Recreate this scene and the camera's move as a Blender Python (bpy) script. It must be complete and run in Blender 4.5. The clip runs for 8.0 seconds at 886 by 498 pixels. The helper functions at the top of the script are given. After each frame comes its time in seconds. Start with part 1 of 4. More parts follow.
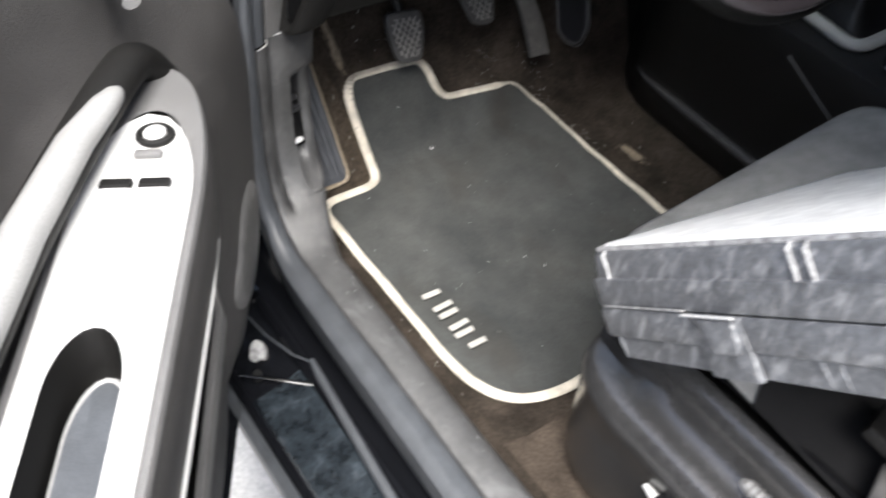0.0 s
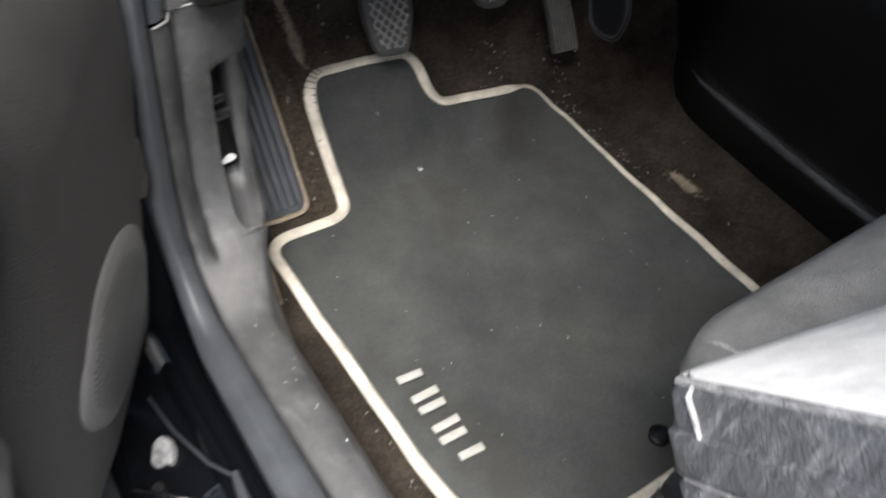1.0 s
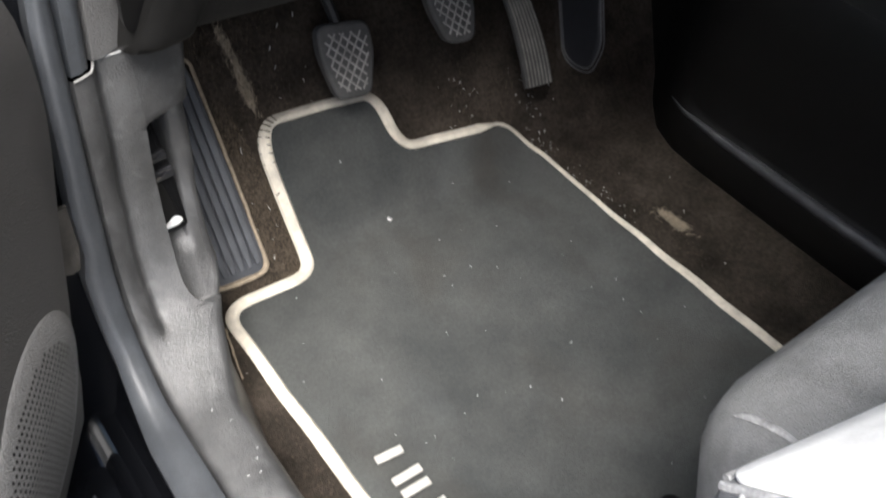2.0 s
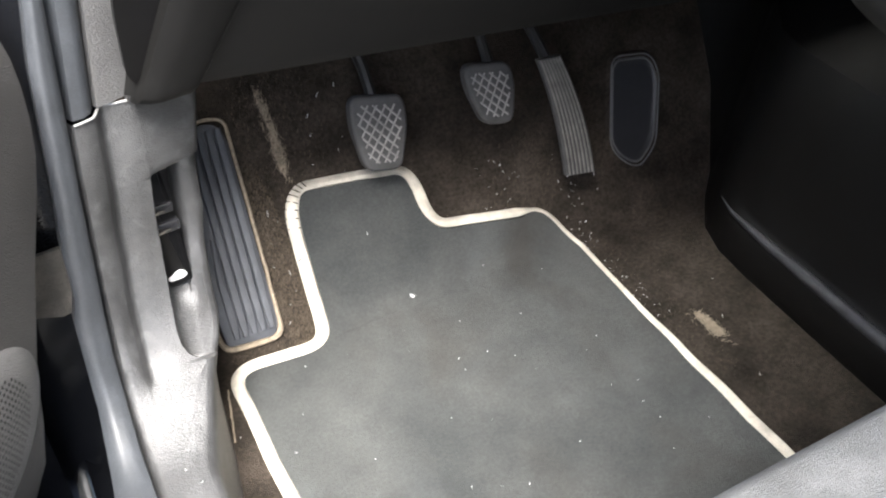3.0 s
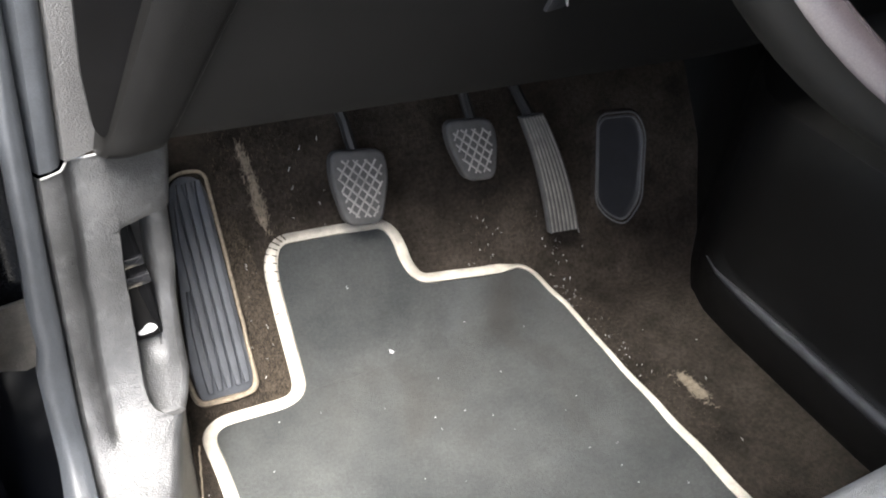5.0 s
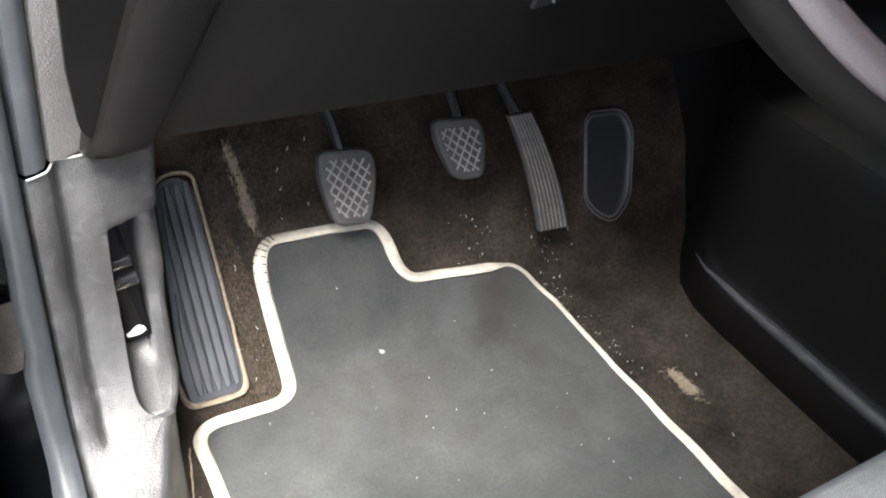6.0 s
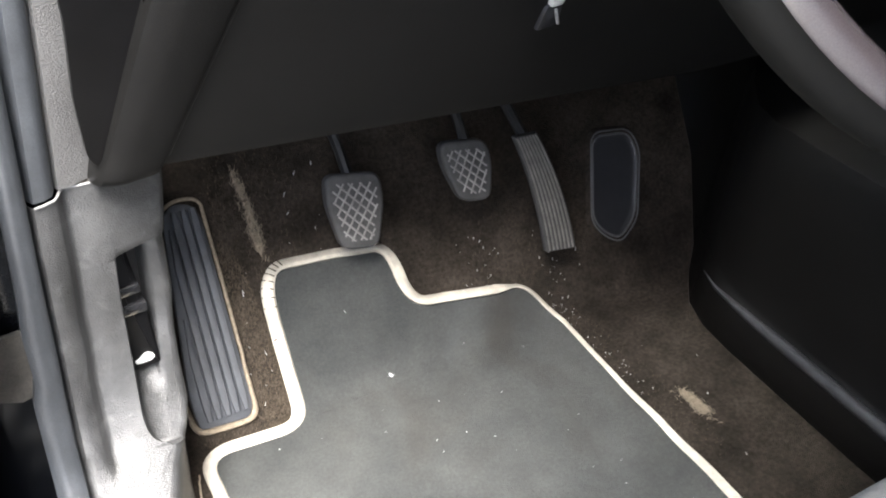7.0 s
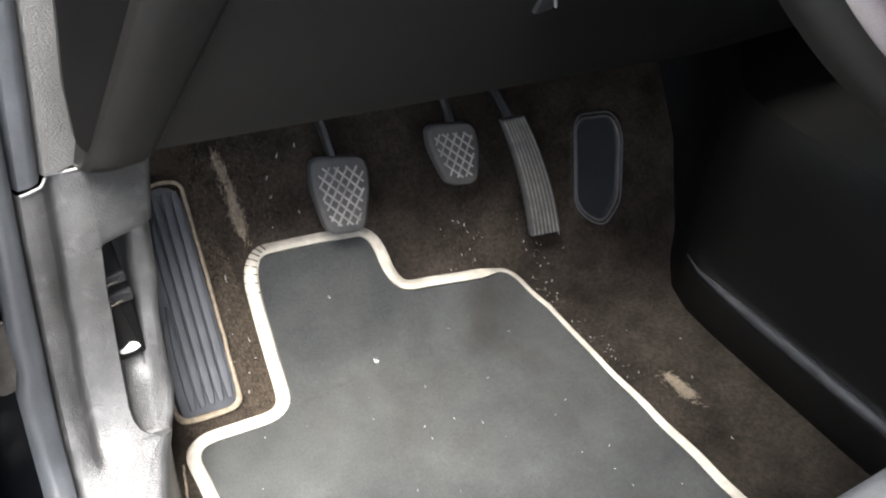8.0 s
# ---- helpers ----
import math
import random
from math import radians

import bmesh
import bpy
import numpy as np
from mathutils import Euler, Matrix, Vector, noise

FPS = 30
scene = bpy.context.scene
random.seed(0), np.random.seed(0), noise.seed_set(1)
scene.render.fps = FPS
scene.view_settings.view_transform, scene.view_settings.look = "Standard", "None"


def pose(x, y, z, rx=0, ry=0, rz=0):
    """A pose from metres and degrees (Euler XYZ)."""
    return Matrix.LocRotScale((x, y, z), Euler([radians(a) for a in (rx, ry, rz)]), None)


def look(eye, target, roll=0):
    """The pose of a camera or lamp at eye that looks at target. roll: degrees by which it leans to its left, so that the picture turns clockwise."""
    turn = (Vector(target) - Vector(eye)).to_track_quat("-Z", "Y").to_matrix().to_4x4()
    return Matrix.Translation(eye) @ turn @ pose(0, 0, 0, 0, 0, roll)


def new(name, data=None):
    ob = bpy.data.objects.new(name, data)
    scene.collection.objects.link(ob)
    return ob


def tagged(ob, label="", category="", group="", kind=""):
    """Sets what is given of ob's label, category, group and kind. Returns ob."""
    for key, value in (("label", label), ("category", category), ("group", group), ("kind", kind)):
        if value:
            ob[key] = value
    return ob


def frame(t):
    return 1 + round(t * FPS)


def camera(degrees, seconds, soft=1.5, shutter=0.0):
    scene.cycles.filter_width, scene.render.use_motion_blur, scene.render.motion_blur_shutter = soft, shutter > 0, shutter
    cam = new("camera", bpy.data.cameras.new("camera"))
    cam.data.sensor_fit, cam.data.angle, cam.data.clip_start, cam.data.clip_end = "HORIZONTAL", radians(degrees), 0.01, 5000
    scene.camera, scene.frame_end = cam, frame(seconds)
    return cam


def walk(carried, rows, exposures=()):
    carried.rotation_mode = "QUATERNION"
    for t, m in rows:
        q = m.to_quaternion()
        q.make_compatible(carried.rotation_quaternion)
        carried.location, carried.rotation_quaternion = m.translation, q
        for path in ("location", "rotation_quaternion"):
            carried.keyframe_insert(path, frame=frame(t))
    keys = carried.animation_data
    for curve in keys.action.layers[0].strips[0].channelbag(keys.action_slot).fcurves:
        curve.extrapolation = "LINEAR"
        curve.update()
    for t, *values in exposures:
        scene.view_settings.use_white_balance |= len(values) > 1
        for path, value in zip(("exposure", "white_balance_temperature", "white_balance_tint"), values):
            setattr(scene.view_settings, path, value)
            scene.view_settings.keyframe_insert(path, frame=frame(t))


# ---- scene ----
cam = camera(52.0, 8.0, soft=2.0, shutter=0.5)
PATH = [
    (0, (-0.588, -0.93, 0.985), (0.178, 0.164, -0.504), 0.3),
    (0.2, (-0.576, -0.897, 0.964), (0.125, 0.208, -0.549), -1.9),
    (0.5, (-0.48, -0.832, 0.883), (0.193, 0.361, -0.574), -2.6),
    (0.7, (-0.45, -0.772, 0.809), (0.265, 0.371, -0.668), -0.3),
    (1, (-0.409, -0.708, 0.766), (0.346, 0.394, -0.722), 1.5),
    (1.2, (-0.393, -0.674, 0.742), (0.428, 0.39, -0.739), 3.0),
    (1.5, (-0.38, -0.657, 0.723), (0.429, 0.423, -0.753), 1.7),
    (1.7, (-0.372, -0.654, 0.723), (0.414, 0.447, -0.75), 0.0),
    (2, (-0.369, -0.641, 0.715), (0.472, 0.468, -0.722), 0.7),
    (2.2, (-0.355, -0.652, 0.698), (0.405, 0.599, -0.665), -3.1),
    (3.3, (-0.289, -0.675, 0.689), (0.455, 0.668, -0.593), 0.4),
    (3.5, (-0.287, -0.675, 0.687), (0.462, 0.682, -0.578), 0.0),
    (4, (-0.272, -0.685, 0.689), (0.478, 0.711, -0.532), 0.6),
    (4.5, (-0.271, -0.681, 0.689), (0.5, 0.72, -0.513), 1.1),
    (4.7, (-0.268, -0.677, 0.694), (0.486, 0.725, -0.517), 0.9),
    (5.8, (-0.27, -0.676, 0.691), (0.51, 0.711, -0.522), 0.9),
    (6, (-0.269, -0.678, 0.69), (0.511, 0.712, -0.518), 0.8),
    (6.5, (-0.272, -0.679, 0.687), (0.493, 0.722, -0.517), 0.1),
    (7, (-0.269, -0.677, 0.689), (0.511, 0.746, -0.479), -0.4),
    (7.5, (-0.277, -0.667, 0.684), (0.515, 0.748, -0.487), -0.1),
    (8, (-0.287, -0.649, 0.689), (0.557, 0.701, -0.521), 1.6),
]
walk(cam, [(t, look(eye, target, roll)) for t, eye, target, roll in PATH],
     exposures=[(0, 1.4), (0.5, 0.9), (1.0, 1.15), (1.5, 1.3), (2.2, 1.8), (3.3, 2.66), (4.5, 2.62), (8, 2.63)])

# ---- world and light: overcast daylight through the open door ----
world = bpy.data.worlds.new("world")
scene.world = world
world.use_nodes = True
wn = world.node_tree
sky = wn.nodes.new("ShaderNodeTexSky")
sky.sky_type = "NISHITA"
sky.sun_disc = False
sky.sun_elevation = radians(66)
sky.sun_rotation = radians(207)
sky.dust_density = 4.0
sky.air_density = 1.0
wn.links.new(sky.outputs[0], wn.nodes["Background"].inputs[0])
wn.nodes["Background"].inputs[1].default_value = 0.15
sun = new("sun", bpy.data.lights.new("sun", "SUN"))
sun.data.energy = 5.0
sun.data.angle = radians(40)
sun.data.color = (1.0, 0.985, 0.965)
sun.matrix_world = look((-1.1, -2.2, 5.6), (0, 0, 0))


# ---- materials ----
def material(name, base, rough=0.6, metal=0.0, spread=0.25, scale=12.0, grain=0.1, grain_scale=900.0, tint=None, spec=0.5, mottle=0.0, mottle_scale=180.0):
    """A surface with stains at one scale (scale, spread, tint) and a fine grain relief at another."""
    m = bpy.data.materials.new(name)
    m.use_nodes = True
    nt = m.node_tree
    b = nt.nodes["Principled BSDF"]
    co = nt.nodes.new("ShaderNodeTexCoord")
    n1 = nt.nodes.new("ShaderNodeTexNoise")
    n1.inputs["Scale"].default_value = scale
    n1.inputs["Detail"].default_value = 6
    n1.inputs["Roughness"].default_value = 0.65
    nt.links.new(co.outputs["Object"], n1.inputs["Vector"])
    ramp = nt.nodes.new("ShaderNodeValToRGB")
    ramp.color_ramp.elements[0].position = 0.32
    ramp.color_ramp.elements[1].position = 0.68
    other = tint if tint else base
    ramp.color_ramp.elements[0].color = (*[c * (1 - spread) for c in base], 1)
    ramp.color_ramp.elements[1].color = (*[c * (1 + spread) for c in other], 1)
    nt.links.new(n1.outputs["Fac"], ramp.inputs["Fac"])
    n2 = nt.nodes.new("ShaderNodeTexNoise")
    n2.inputs["Scale"].default_value = grain_scale
    n2.inputs["Detail"].default_value = 3
    nt.links.new(co.outputs["Object"], n2.inputs["Vector"])
    mix = nt.nodes.new("ShaderNodeMix")
    mix.data_type = "RGBA"
    mix.blend_type = "OVERLAY"
    mix.inputs["Factor"].default_value = 0.35
    nt.links.new(ramp.outputs["Color"], mix.inputs["A"])
    nt.links.new(n2.outputs["Fac"], mix.inputs["B"])
    colour = mix.outputs["Result"]
    if mottle:
        n3 = nt.nodes.new("ShaderNodeTexNoise")
        n3.inputs["Scale"].default_value = mottle_scale
        n3.inputs["Detail"].default_value = 4
        nt.links.new(co.outputs["Object"], n3.inputs["Vector"])
        r3 = nt.nodes.new("ShaderNodeMapRange")
        r3.inputs["From Min"].default_value = 0.3
        r3.inputs["From Max"].default_value = 0.7
        r3.inputs["To Min"].default_value = 1 - mottle
        r3.inputs["To Max"].default_value = 1 + mottle
        nt.links.new(n3.outputs["Fac"], r3.inputs["Value"])
        m3 = nt.nodes.new("ShaderNodeMix")
        m3.data_type = "RGBA"
        m3.blend_type = "MULTIPLY"
        m3.inputs["Factor"].default_value = 1.0
        nt.links.new(colour, m3.inputs["A"])
        nt.links.new(r3.outputs["Result"], m3.inputs["B"])
        colour = m3.outputs["Result"]
    nt.links.new(colour, b.inputs["Base Color"])
    bump = nt.nodes.new("ShaderNodeBump")
    bump.inputs["Strength"].default_value = grain
    bump.inputs["Distance"].default_value = 0.002
    nt.links.new(n2.outputs["Fac"], bump.inputs["Height"])
    nt.links.new(bump.outputs["Normal"], b.inputs["Normal"])
    rr = nt.nodes.new("ShaderNodeMapRange")
    rr.inputs["To Min"].default_value = max(0.02, rough - 0.1)
    rr.inputs["To Max"].default_value = min(1.0, rough + 0.1)
    nt.links.new(n1.outputs["Fac"], rr.inputs["Value"])
    nt.links.new(rr.outputs["Result"], b.inputs["Roughness"])
    b.inputs["Metallic"].default_value = metal
    b.inputs["Specular IOR Level"].default_value = spec
    return m


M_CARPET = material("brown_carpet", (0.0255, 0.0208, 0.0168), 0.95, spread=0.38, scale=16, grain=1.0, grain_scale=700, tint=(0.037, 0.030, 0.024), spec=0.08, mottle=0.32, mottle_scale=240)
M_MAT = material("mat_pile", (0.048, 0.0515, 0.051), 0.95, spread=0.24, scale=6, grain=0.7, grain_scale=900, tint=(0.060, 0.062, 0.059), spec=0.12, mottle=0.10, mottle_scale=320)
M_PIPING = material("mat_piping", (0.58, 0.535, 0.45), 0.85, spread=0.34, scale=28, grain=0.6, grain_scale=1200, spec=0.2)
M_LETTER = material("stitched_silver", (0.42, 0.41, 0.38), 0.7, spread=0.15, scale=90, grain=0.8, grain_scale=1500)
M_TRIM = material("grey_trim_plastic", (0.105, 0.104, 0.103), 0.34, spread=0.15, scale=14, grain=0.6, grain_scale=800)
M_DASH = material("dark_dash_plastic", (0.0066, 0.0064, 0.0061), 0.58, spread=0.15, scale=10, grain=0.3, grain_scale=1500, spec=0.20)
M_BLACK = material("black_plastic", (0.005, 0.005, 0.0055), 0.32, spread=0.2, scale=20, grain=0.1, grain_scale=1200, spec=0.2)
M_CONSOLE = material("charcoal_console_plastic", (0.0055, 0.0052, 0.0047), 0.42, spread=0.12, scale=14, grain=0.3, grain_scale=1300, spec=0.22)
M_RUBBER = material("rubber_seal", (0.054, 0.0585, 0.065), 0.42, spread=0.2, scale=25, grain=0.15, grain_scale=900)
M_REST = material("rubber_footrest", (0.058, 0.062, 0.070), 0.5, spread=0.25, scale=25, grain=0.15, grain_scale=900)
M_PEDAL = material("pedal_rubber", (0.05, 0.049, 0.048), 0.65, spread=0.25, scale=60, grain=0.2, grain_scale=900)
M_DOOR = material("dark_door_plastic", (0.040, 0.0385, 0.0378), 0.5, spread=0.15, scale=14, grain=0.6, grain_scale=800)
M_CUSHION_SHADE = material("cushion_side_shade", (0.010, 0.010, 0.0105), 0.9, spread=0.2, scale=30, grain=0.9, grain_scale=1000, spec=0.15)
M_SILL = material("scuffed_sill_plastic", (0.038, 0.0382, 0.0385), 0.40, spread=0.28, scale=20, grain=0.42, grain_scale=800, tint=(0.052, 0.0523, 0.053), mottle=0.14, mottle_scale=90, spec=0.85)
M_WORN = material("worn_pedal_tread", (0.23, 0.222, 0.21), 0.5, spread=0.35, scale=80, grain=0.2, grain_scale=900)
M_STEEL = material("pedal_steel", (0.02, 0.02, 0.02), 0.5, metal=0.3, spread=0.2)
M_SILVER = material("silver_plastic", (0.22, 0.22, 0.217), 0.36, metal=0.0, spread=0.06, scale=30, grain=0.05)
M_LIGHT = material("pale_grey_plastic", (0.52, 0.52, 0.51), 0.42, spread=0.05, scale=20, grain=0.05)
M_CHROME = material("chrome", (0.75, 0.75, 0.75), 0.12, metal=1.0, spread=0.05, grain=0.0)
M_FABRIC = material("charcoal_seat_cloth", (0.235, 0.237, 0.235), 0.9, spread=0.18, scale=30, grain=0.9, grain_scale=1000, spec=0.15)
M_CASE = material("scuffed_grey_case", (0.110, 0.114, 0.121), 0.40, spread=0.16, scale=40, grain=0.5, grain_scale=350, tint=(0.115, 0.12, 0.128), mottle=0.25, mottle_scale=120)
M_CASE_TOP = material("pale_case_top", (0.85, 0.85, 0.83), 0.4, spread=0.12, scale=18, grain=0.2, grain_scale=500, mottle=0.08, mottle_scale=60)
M_CASE_EDGE = material("worn_and_glint_white", (0.30, 0.30, 0.30), 0.5, spread=0.6, scale=110, grain=0.4, grain_scale=500)


def scratch(m, scale, strength, colour, lo=0.60, hi=0.74):
    """Pale drawn-out scratches over a surface; scale sets their run along each axis."""
    nt = m.node_tree
    b = nt.nodes["Principled BSDF"]
    old = b.inputs["Base Color"].links[0].from_socket
    co = nt.nodes.new("ShaderNodeTexCoord")
    mp = nt.nodes.new("ShaderNodeMapping")
    mp.inputs["Scale"].default_value = scale
    nt.links.new(co.outputs["Object"], mp.inputs["Vector"])
    n = nt.nodes.new("ShaderNodeTexNoise")
    n.inputs["Scale"].default_value = 1.0
    n.inputs["Detail"].default_value = 5
    n.inputs["Distortion"].default_value = 0.6
    nt.links.new(mp.outputs["Vector"], n.inputs["Vector"])
    r = nt.nodes.new("ShaderNodeMapRange")
    r.inputs["From Min"].default_value = lo
    r.inputs["From Max"].default_value = hi
    r.inputs["To Max"].default_value = strength
    nt.links.new(n.outputs["Fac"], r.inputs["Value"])
    x = nt.nodes.new("ShaderNodeMix")
    x.data_type = "RGBA"
    nt.links.new(r.outputs["Result"], x.inputs["Factor"])
    nt.links.new(old, x.inputs["A"])
    x.inputs["B"].default_value = (*colour, 1)
    nt.links.new(x.outputs["Result"], b.inputs["Base Color"])


scratch(M_CASE, (150, 130, 34), 0.75, (0.34, 0.345, 0.35), 0.52, 0.74)
scratch(M_SILL, (60, 26, 60), 0.35, (0.17, 0.172, 0.175), 0.55, 0.75)
# Scratched black paint; its blue tone paints in the sky's reflection.
M_SCUFF = material("scratched_black_sky_sheen", (0.009, 0.012, 0.015), 0.22, spread=0.5, scale=30, grain=0.05, tint=(0.018, 0.023, 0.028), mottle=0.3, mottle_scale=90)
scratch(M_SCUFF, (40, 70, 40), 0.4, (0.09, 0.105, 0.12), 0.56, 0.78)
scratch(M_MAT, (9, 7, 7), 0.55, (0.036, 0.033, 0.028), 0.50, 0.74)
scratch(M_MAT, (14, 11, 11), 0.35, (0.085, 0.090, 0.090), 0.55, 0.80)
M_FLAP = material("light_brown_carpet", (0.060, 0.048, 0.038), 0.95, spread=0.3, scale=20, grain=1.0, grain_scale=700, spec=0.08, mottle=0.3, mottle_scale=240)
M_PAINT = material("black_car_paint", (0.006, 0.0065, 0.008), 0.14, spread=0.1, scale=8, grain=0.02, spec=0.22)
M_GROUND = material("pale_concrete", (0.40, 0.39, 0.37), 0.9, spread=0.25, scale=6, grain=0.8, grain_scale=120)
M_SHIELD = material("dark_shield_plastic", (0.028, 0.028, 0.0285), 0.22, spread=0.15, scale=20, grain=0.12, grain_scale=1200, spec=1.0)
M_WHEEL = material("lit_steering_leather", (0.055, 0.046, 0.048), 0.24, spread=0.08, scale=8, grain=0.0, grain_scale=1500, spec=0.8)
M_WHEEL_SHADE = material("wheel_rim_shade", (0.0042, 0.0042, 0.0038), 0.55, spread=0.1, scale=30, grain=0.06, grain_scale=1500, spec=0.10)
M_DUSTY = material("dusty_beige_plastic", (0.085, 0.077, 0.067), 0.85, spread=0.35, scale=40, grain=0.5, grain_scale=600)
M_COLLAR = material("glossy_grey_plastic", (0.02, 0.02, 0.022), 0.12, spread=0.1, scale=30, grain=0.0, spec=0.9)
M_PAD = material("dark_blue_rubber", (0.026, 0.0263, 0.0285), 0.38, spread=0.2, scale=25, grain=0.15, grain_scale=900, spec=0.6)
M_LEDGE = material("grey_ledge_sheen", (0.042, 0.042, 0.044), 0.40, spread=0.35, scale=60, grain=0.25, grain_scale=900, spec=0.5)
M_GAS = material("worn_accelerator_rib", (0.135, 0.128, 0.118), 0.55, spread=0.35, scale=60, grain=0.2, grain_scale=900)
M_WHITE = material("white_mark", (0.8, 0.8, 0.8), 0.5, spread=0.05, grain=0.0)
M_HEAD = material("grey_headliner", (0.18, 0.178, 0.175), 0.9, spread=0.05)
M_DUST = material("tan_dust", (0.080, 0.064, 0.047), 0.95, spread=0.3, scale=200, grain=0.0, spec=0.1)
M_FRAY = material("frayed_fibre", (0.25, 0.205, 0.15), 0.95, spread=0.3, scale=200, grain=0.0)


# ---- mesh helpers ----
def finish(ob, mesh, mat, smooth=True, angle=40):
    mesh.materials.append(mat)
    if smooth:
        for p in mesh.polygons:
            p.use_smooth = True
        mesh.set_sharp_from_angle(angle=radians(angle))


def from_bm(name, bm, mat, parent=None, label="", smooth=True, angle=40):
    bmesh.ops.recalc_face_normals(bm, faces=bm.faces[:])
    me = bpy.data.meshes.new(name)
    bm.to_mesh(me)
    bm.free()
    ob = new(name, me)
    finish(ob, me, mat, smooth, angle)
    if parent is not None:
        ob.parent = parent
        ob.matrix_parent_inverse = parent.matrix_world.inverted()
    if label:
        tagged(ob, label)
    return ob


part = from_bm


def thing(name, at, label, category, group="", kind=""):
    e = new(name)
    e.empty_display_size = 0.02
    e.matrix_world = Matrix.Translation(at)
    e.location = at
    tagged(e, label, category, group, kind)
    bpy.context.view_layer.update()
    return e


def box(size, at=(0, 0, 0), bevel=0.003, m=None, seg=2, taper=None):
    """A bevelled block; taper scales its top in x and y."""
    bm = bmesh.new()
    bmesh.ops.create_cube(bm, size=1)
    for v in bm.verts:
        v.co = Vector((v.co.x * size[0], v.co.y * size[1], v.co.z * size[2]))
        if taper and v.co.z > 0:
            v.co.x *= taper[0]
            v.co.y *= taper[1]
    if bevel:
        bmesh.ops.bevel(bm, geom=bm.edges[:], offset=bevel, segments=seg, affect="EDGES", profile=0.5)
    bm.transform((m if m is not None else Matrix()) if at == (0, 0, 0) else Matrix.Translation(at) @ (m if m is not None else Matrix()))
    return bm


def loft(rows, close=False, cap=False):
    """A sheet through rows of points; close joins each row's end to its start."""
    bm = bmesh.new()
    vs = [[bm.verts.new(p) for p in r] for r in rows]
    for a, b in zip(vs, vs[1:]):
        n = len(a)
        for i in range(n if close else n - 1):
            j = (i + 1) % n
            bm.faces.new((a[i], a[j], b[j], b[i]))
    if cap and close:
        bm.faces.new(vs[0][::-1])
        bm.faces.new(vs[-1])
    return bm


def thicken(bm, d):
    bmesh.ops.recalc_face_normals(bm, faces=bm.faces[:])
    bmesh.ops.solidify(bm, geom=bm.faces[:], thickness=d)
    return bm


def tube(points, radius, sides=10, flat=1.0, closed=False, up=(0, 0, 1)):
    """A tube along points; radius may be a list; flat squashes it along up."""
    pts = [Vector(p) for p in points]
    n = len(pts)
    rows = []
    for i, p in enumerate(pts):
        a = pts[i - 1] if (i or closed) else p
        b = pts[(i + 1) % n] if (i < n - 1 or closed) else p
        t = (b - a).normalized()
        s = t.cross(Vector(up))
        s = s.normalized() if s.length > 1e-4 else Vector((1, 0, 0))
        u = s.cross(t).normalized()
        r = radius[i] if isinstance(radius, (list, tuple)) else radius
        rows.append([p + s * r * math.cos(k * 2 * math.pi / sides) + u * r * flat * math.sin(k * 2 * math.pi / sides) for k in range(sides)])
    if closed:
        rows.append(rows[0])
        bm = loft(rows, close=True)
        bmesh.ops.remove_doubles(bm, verts=bm.verts[:], dist=1e-6)
        return bm
    return loft(rows, close=True, cap=True)


def fillet(corners, radii, closed=True, steps=6):
    """A polyline with rounded corners."""
    out = []
    n = len(corners)
    for i in range(n):
        p = Vector(corners[i])
        r = radii[i] if isinstance(radii, (list, tuple)) else radii
        if not closed and i in (0, n - 1):
            out.append(p)
            continue
        a, b = Vector(corners[i - 1]), Vector(corners[(i + 1) % n])
        da, db = (a - p), (b - p)
        k = min(r, da.length * 0.48, db.length * 0.48)
        s, e = p + da.normalized() * k, p + db.normalized() * k
        for j in range(steps + 1):
            q = j / steps
            out.append(s * (1 - q) ** 2 + p * 2 * q * (1 - q) + e * q * q)
    return out


def prism(outline, thick, m, bevel=0.0, seg=2):
    """A plate from a 2D outline, its back at local z 0 and its face at thick, placed by m."""
    bm = bmesh.new()
    low = [bm.verts.new((p[0], p[1], 0)) for p in outline]
    f = bm.faces.new(low)
    r = bmesh.ops.extrude_face_region(bm, geom=[f])
    top = [g for g in r["geom"] if isinstance(g, bmesh.types.BMVert)]
    for v in top:
        v.co.z = thick
    if bevel:
        ts = set(top)
        edges = [e for e in bm.edges if e.verts[0] in ts and e.verts[1] in ts]
        bmesh.ops.bevel(bm, geom=edges, offset=bevel, segments=seg, affect="EDGES", profile=0.5)
    bm.transform(m)
    return bm


def merge(*bms):
    out = bmesh.new()
    for b in bms:
        me = bpy.data.meshes.new("tmp")
        b.to_mesh(me)
        b.free()
        out.from_mesh(me)
        bpy.data.meshes.remove(me)
    return out


def axes(origin, ex, ey):
    """A frame with x along ex, y near ey."""
    x = Vector(ex).normalized()
    z = x.cross(Vector(ey)).normalized()
    y = z.cross(x)
    return Matrix(((x.x, y.x, z.x, origin[0]), (x.y, y.y, z.y, origin[1]), (x.z, y.z, z.z, origin[2]), (0, 0, 0, 1)))


def between(z, table):
    """A value read off a short table of (z, value), with straight runs between."""
    if z <= table[0][0]:
        return table[0][1]
    for (a, p), (b, q) in zip(table, table[1:]):
        if z <= b:
            return p + (q - p) * (z - a) / (b - a)
    return table[-1][1]


# ---- floor: flat, then a toe board that climbs forward ----
TOE, RISE = -0.010, 1.4


def toe(y):
    """Height of the floor at y, with a soft bend."""
    k = 0.012
    return RISE * 0.5 * ((y - TOE) + math.sqrt((y - TOE) ** 2 + k * k)) - RISE * 0.003


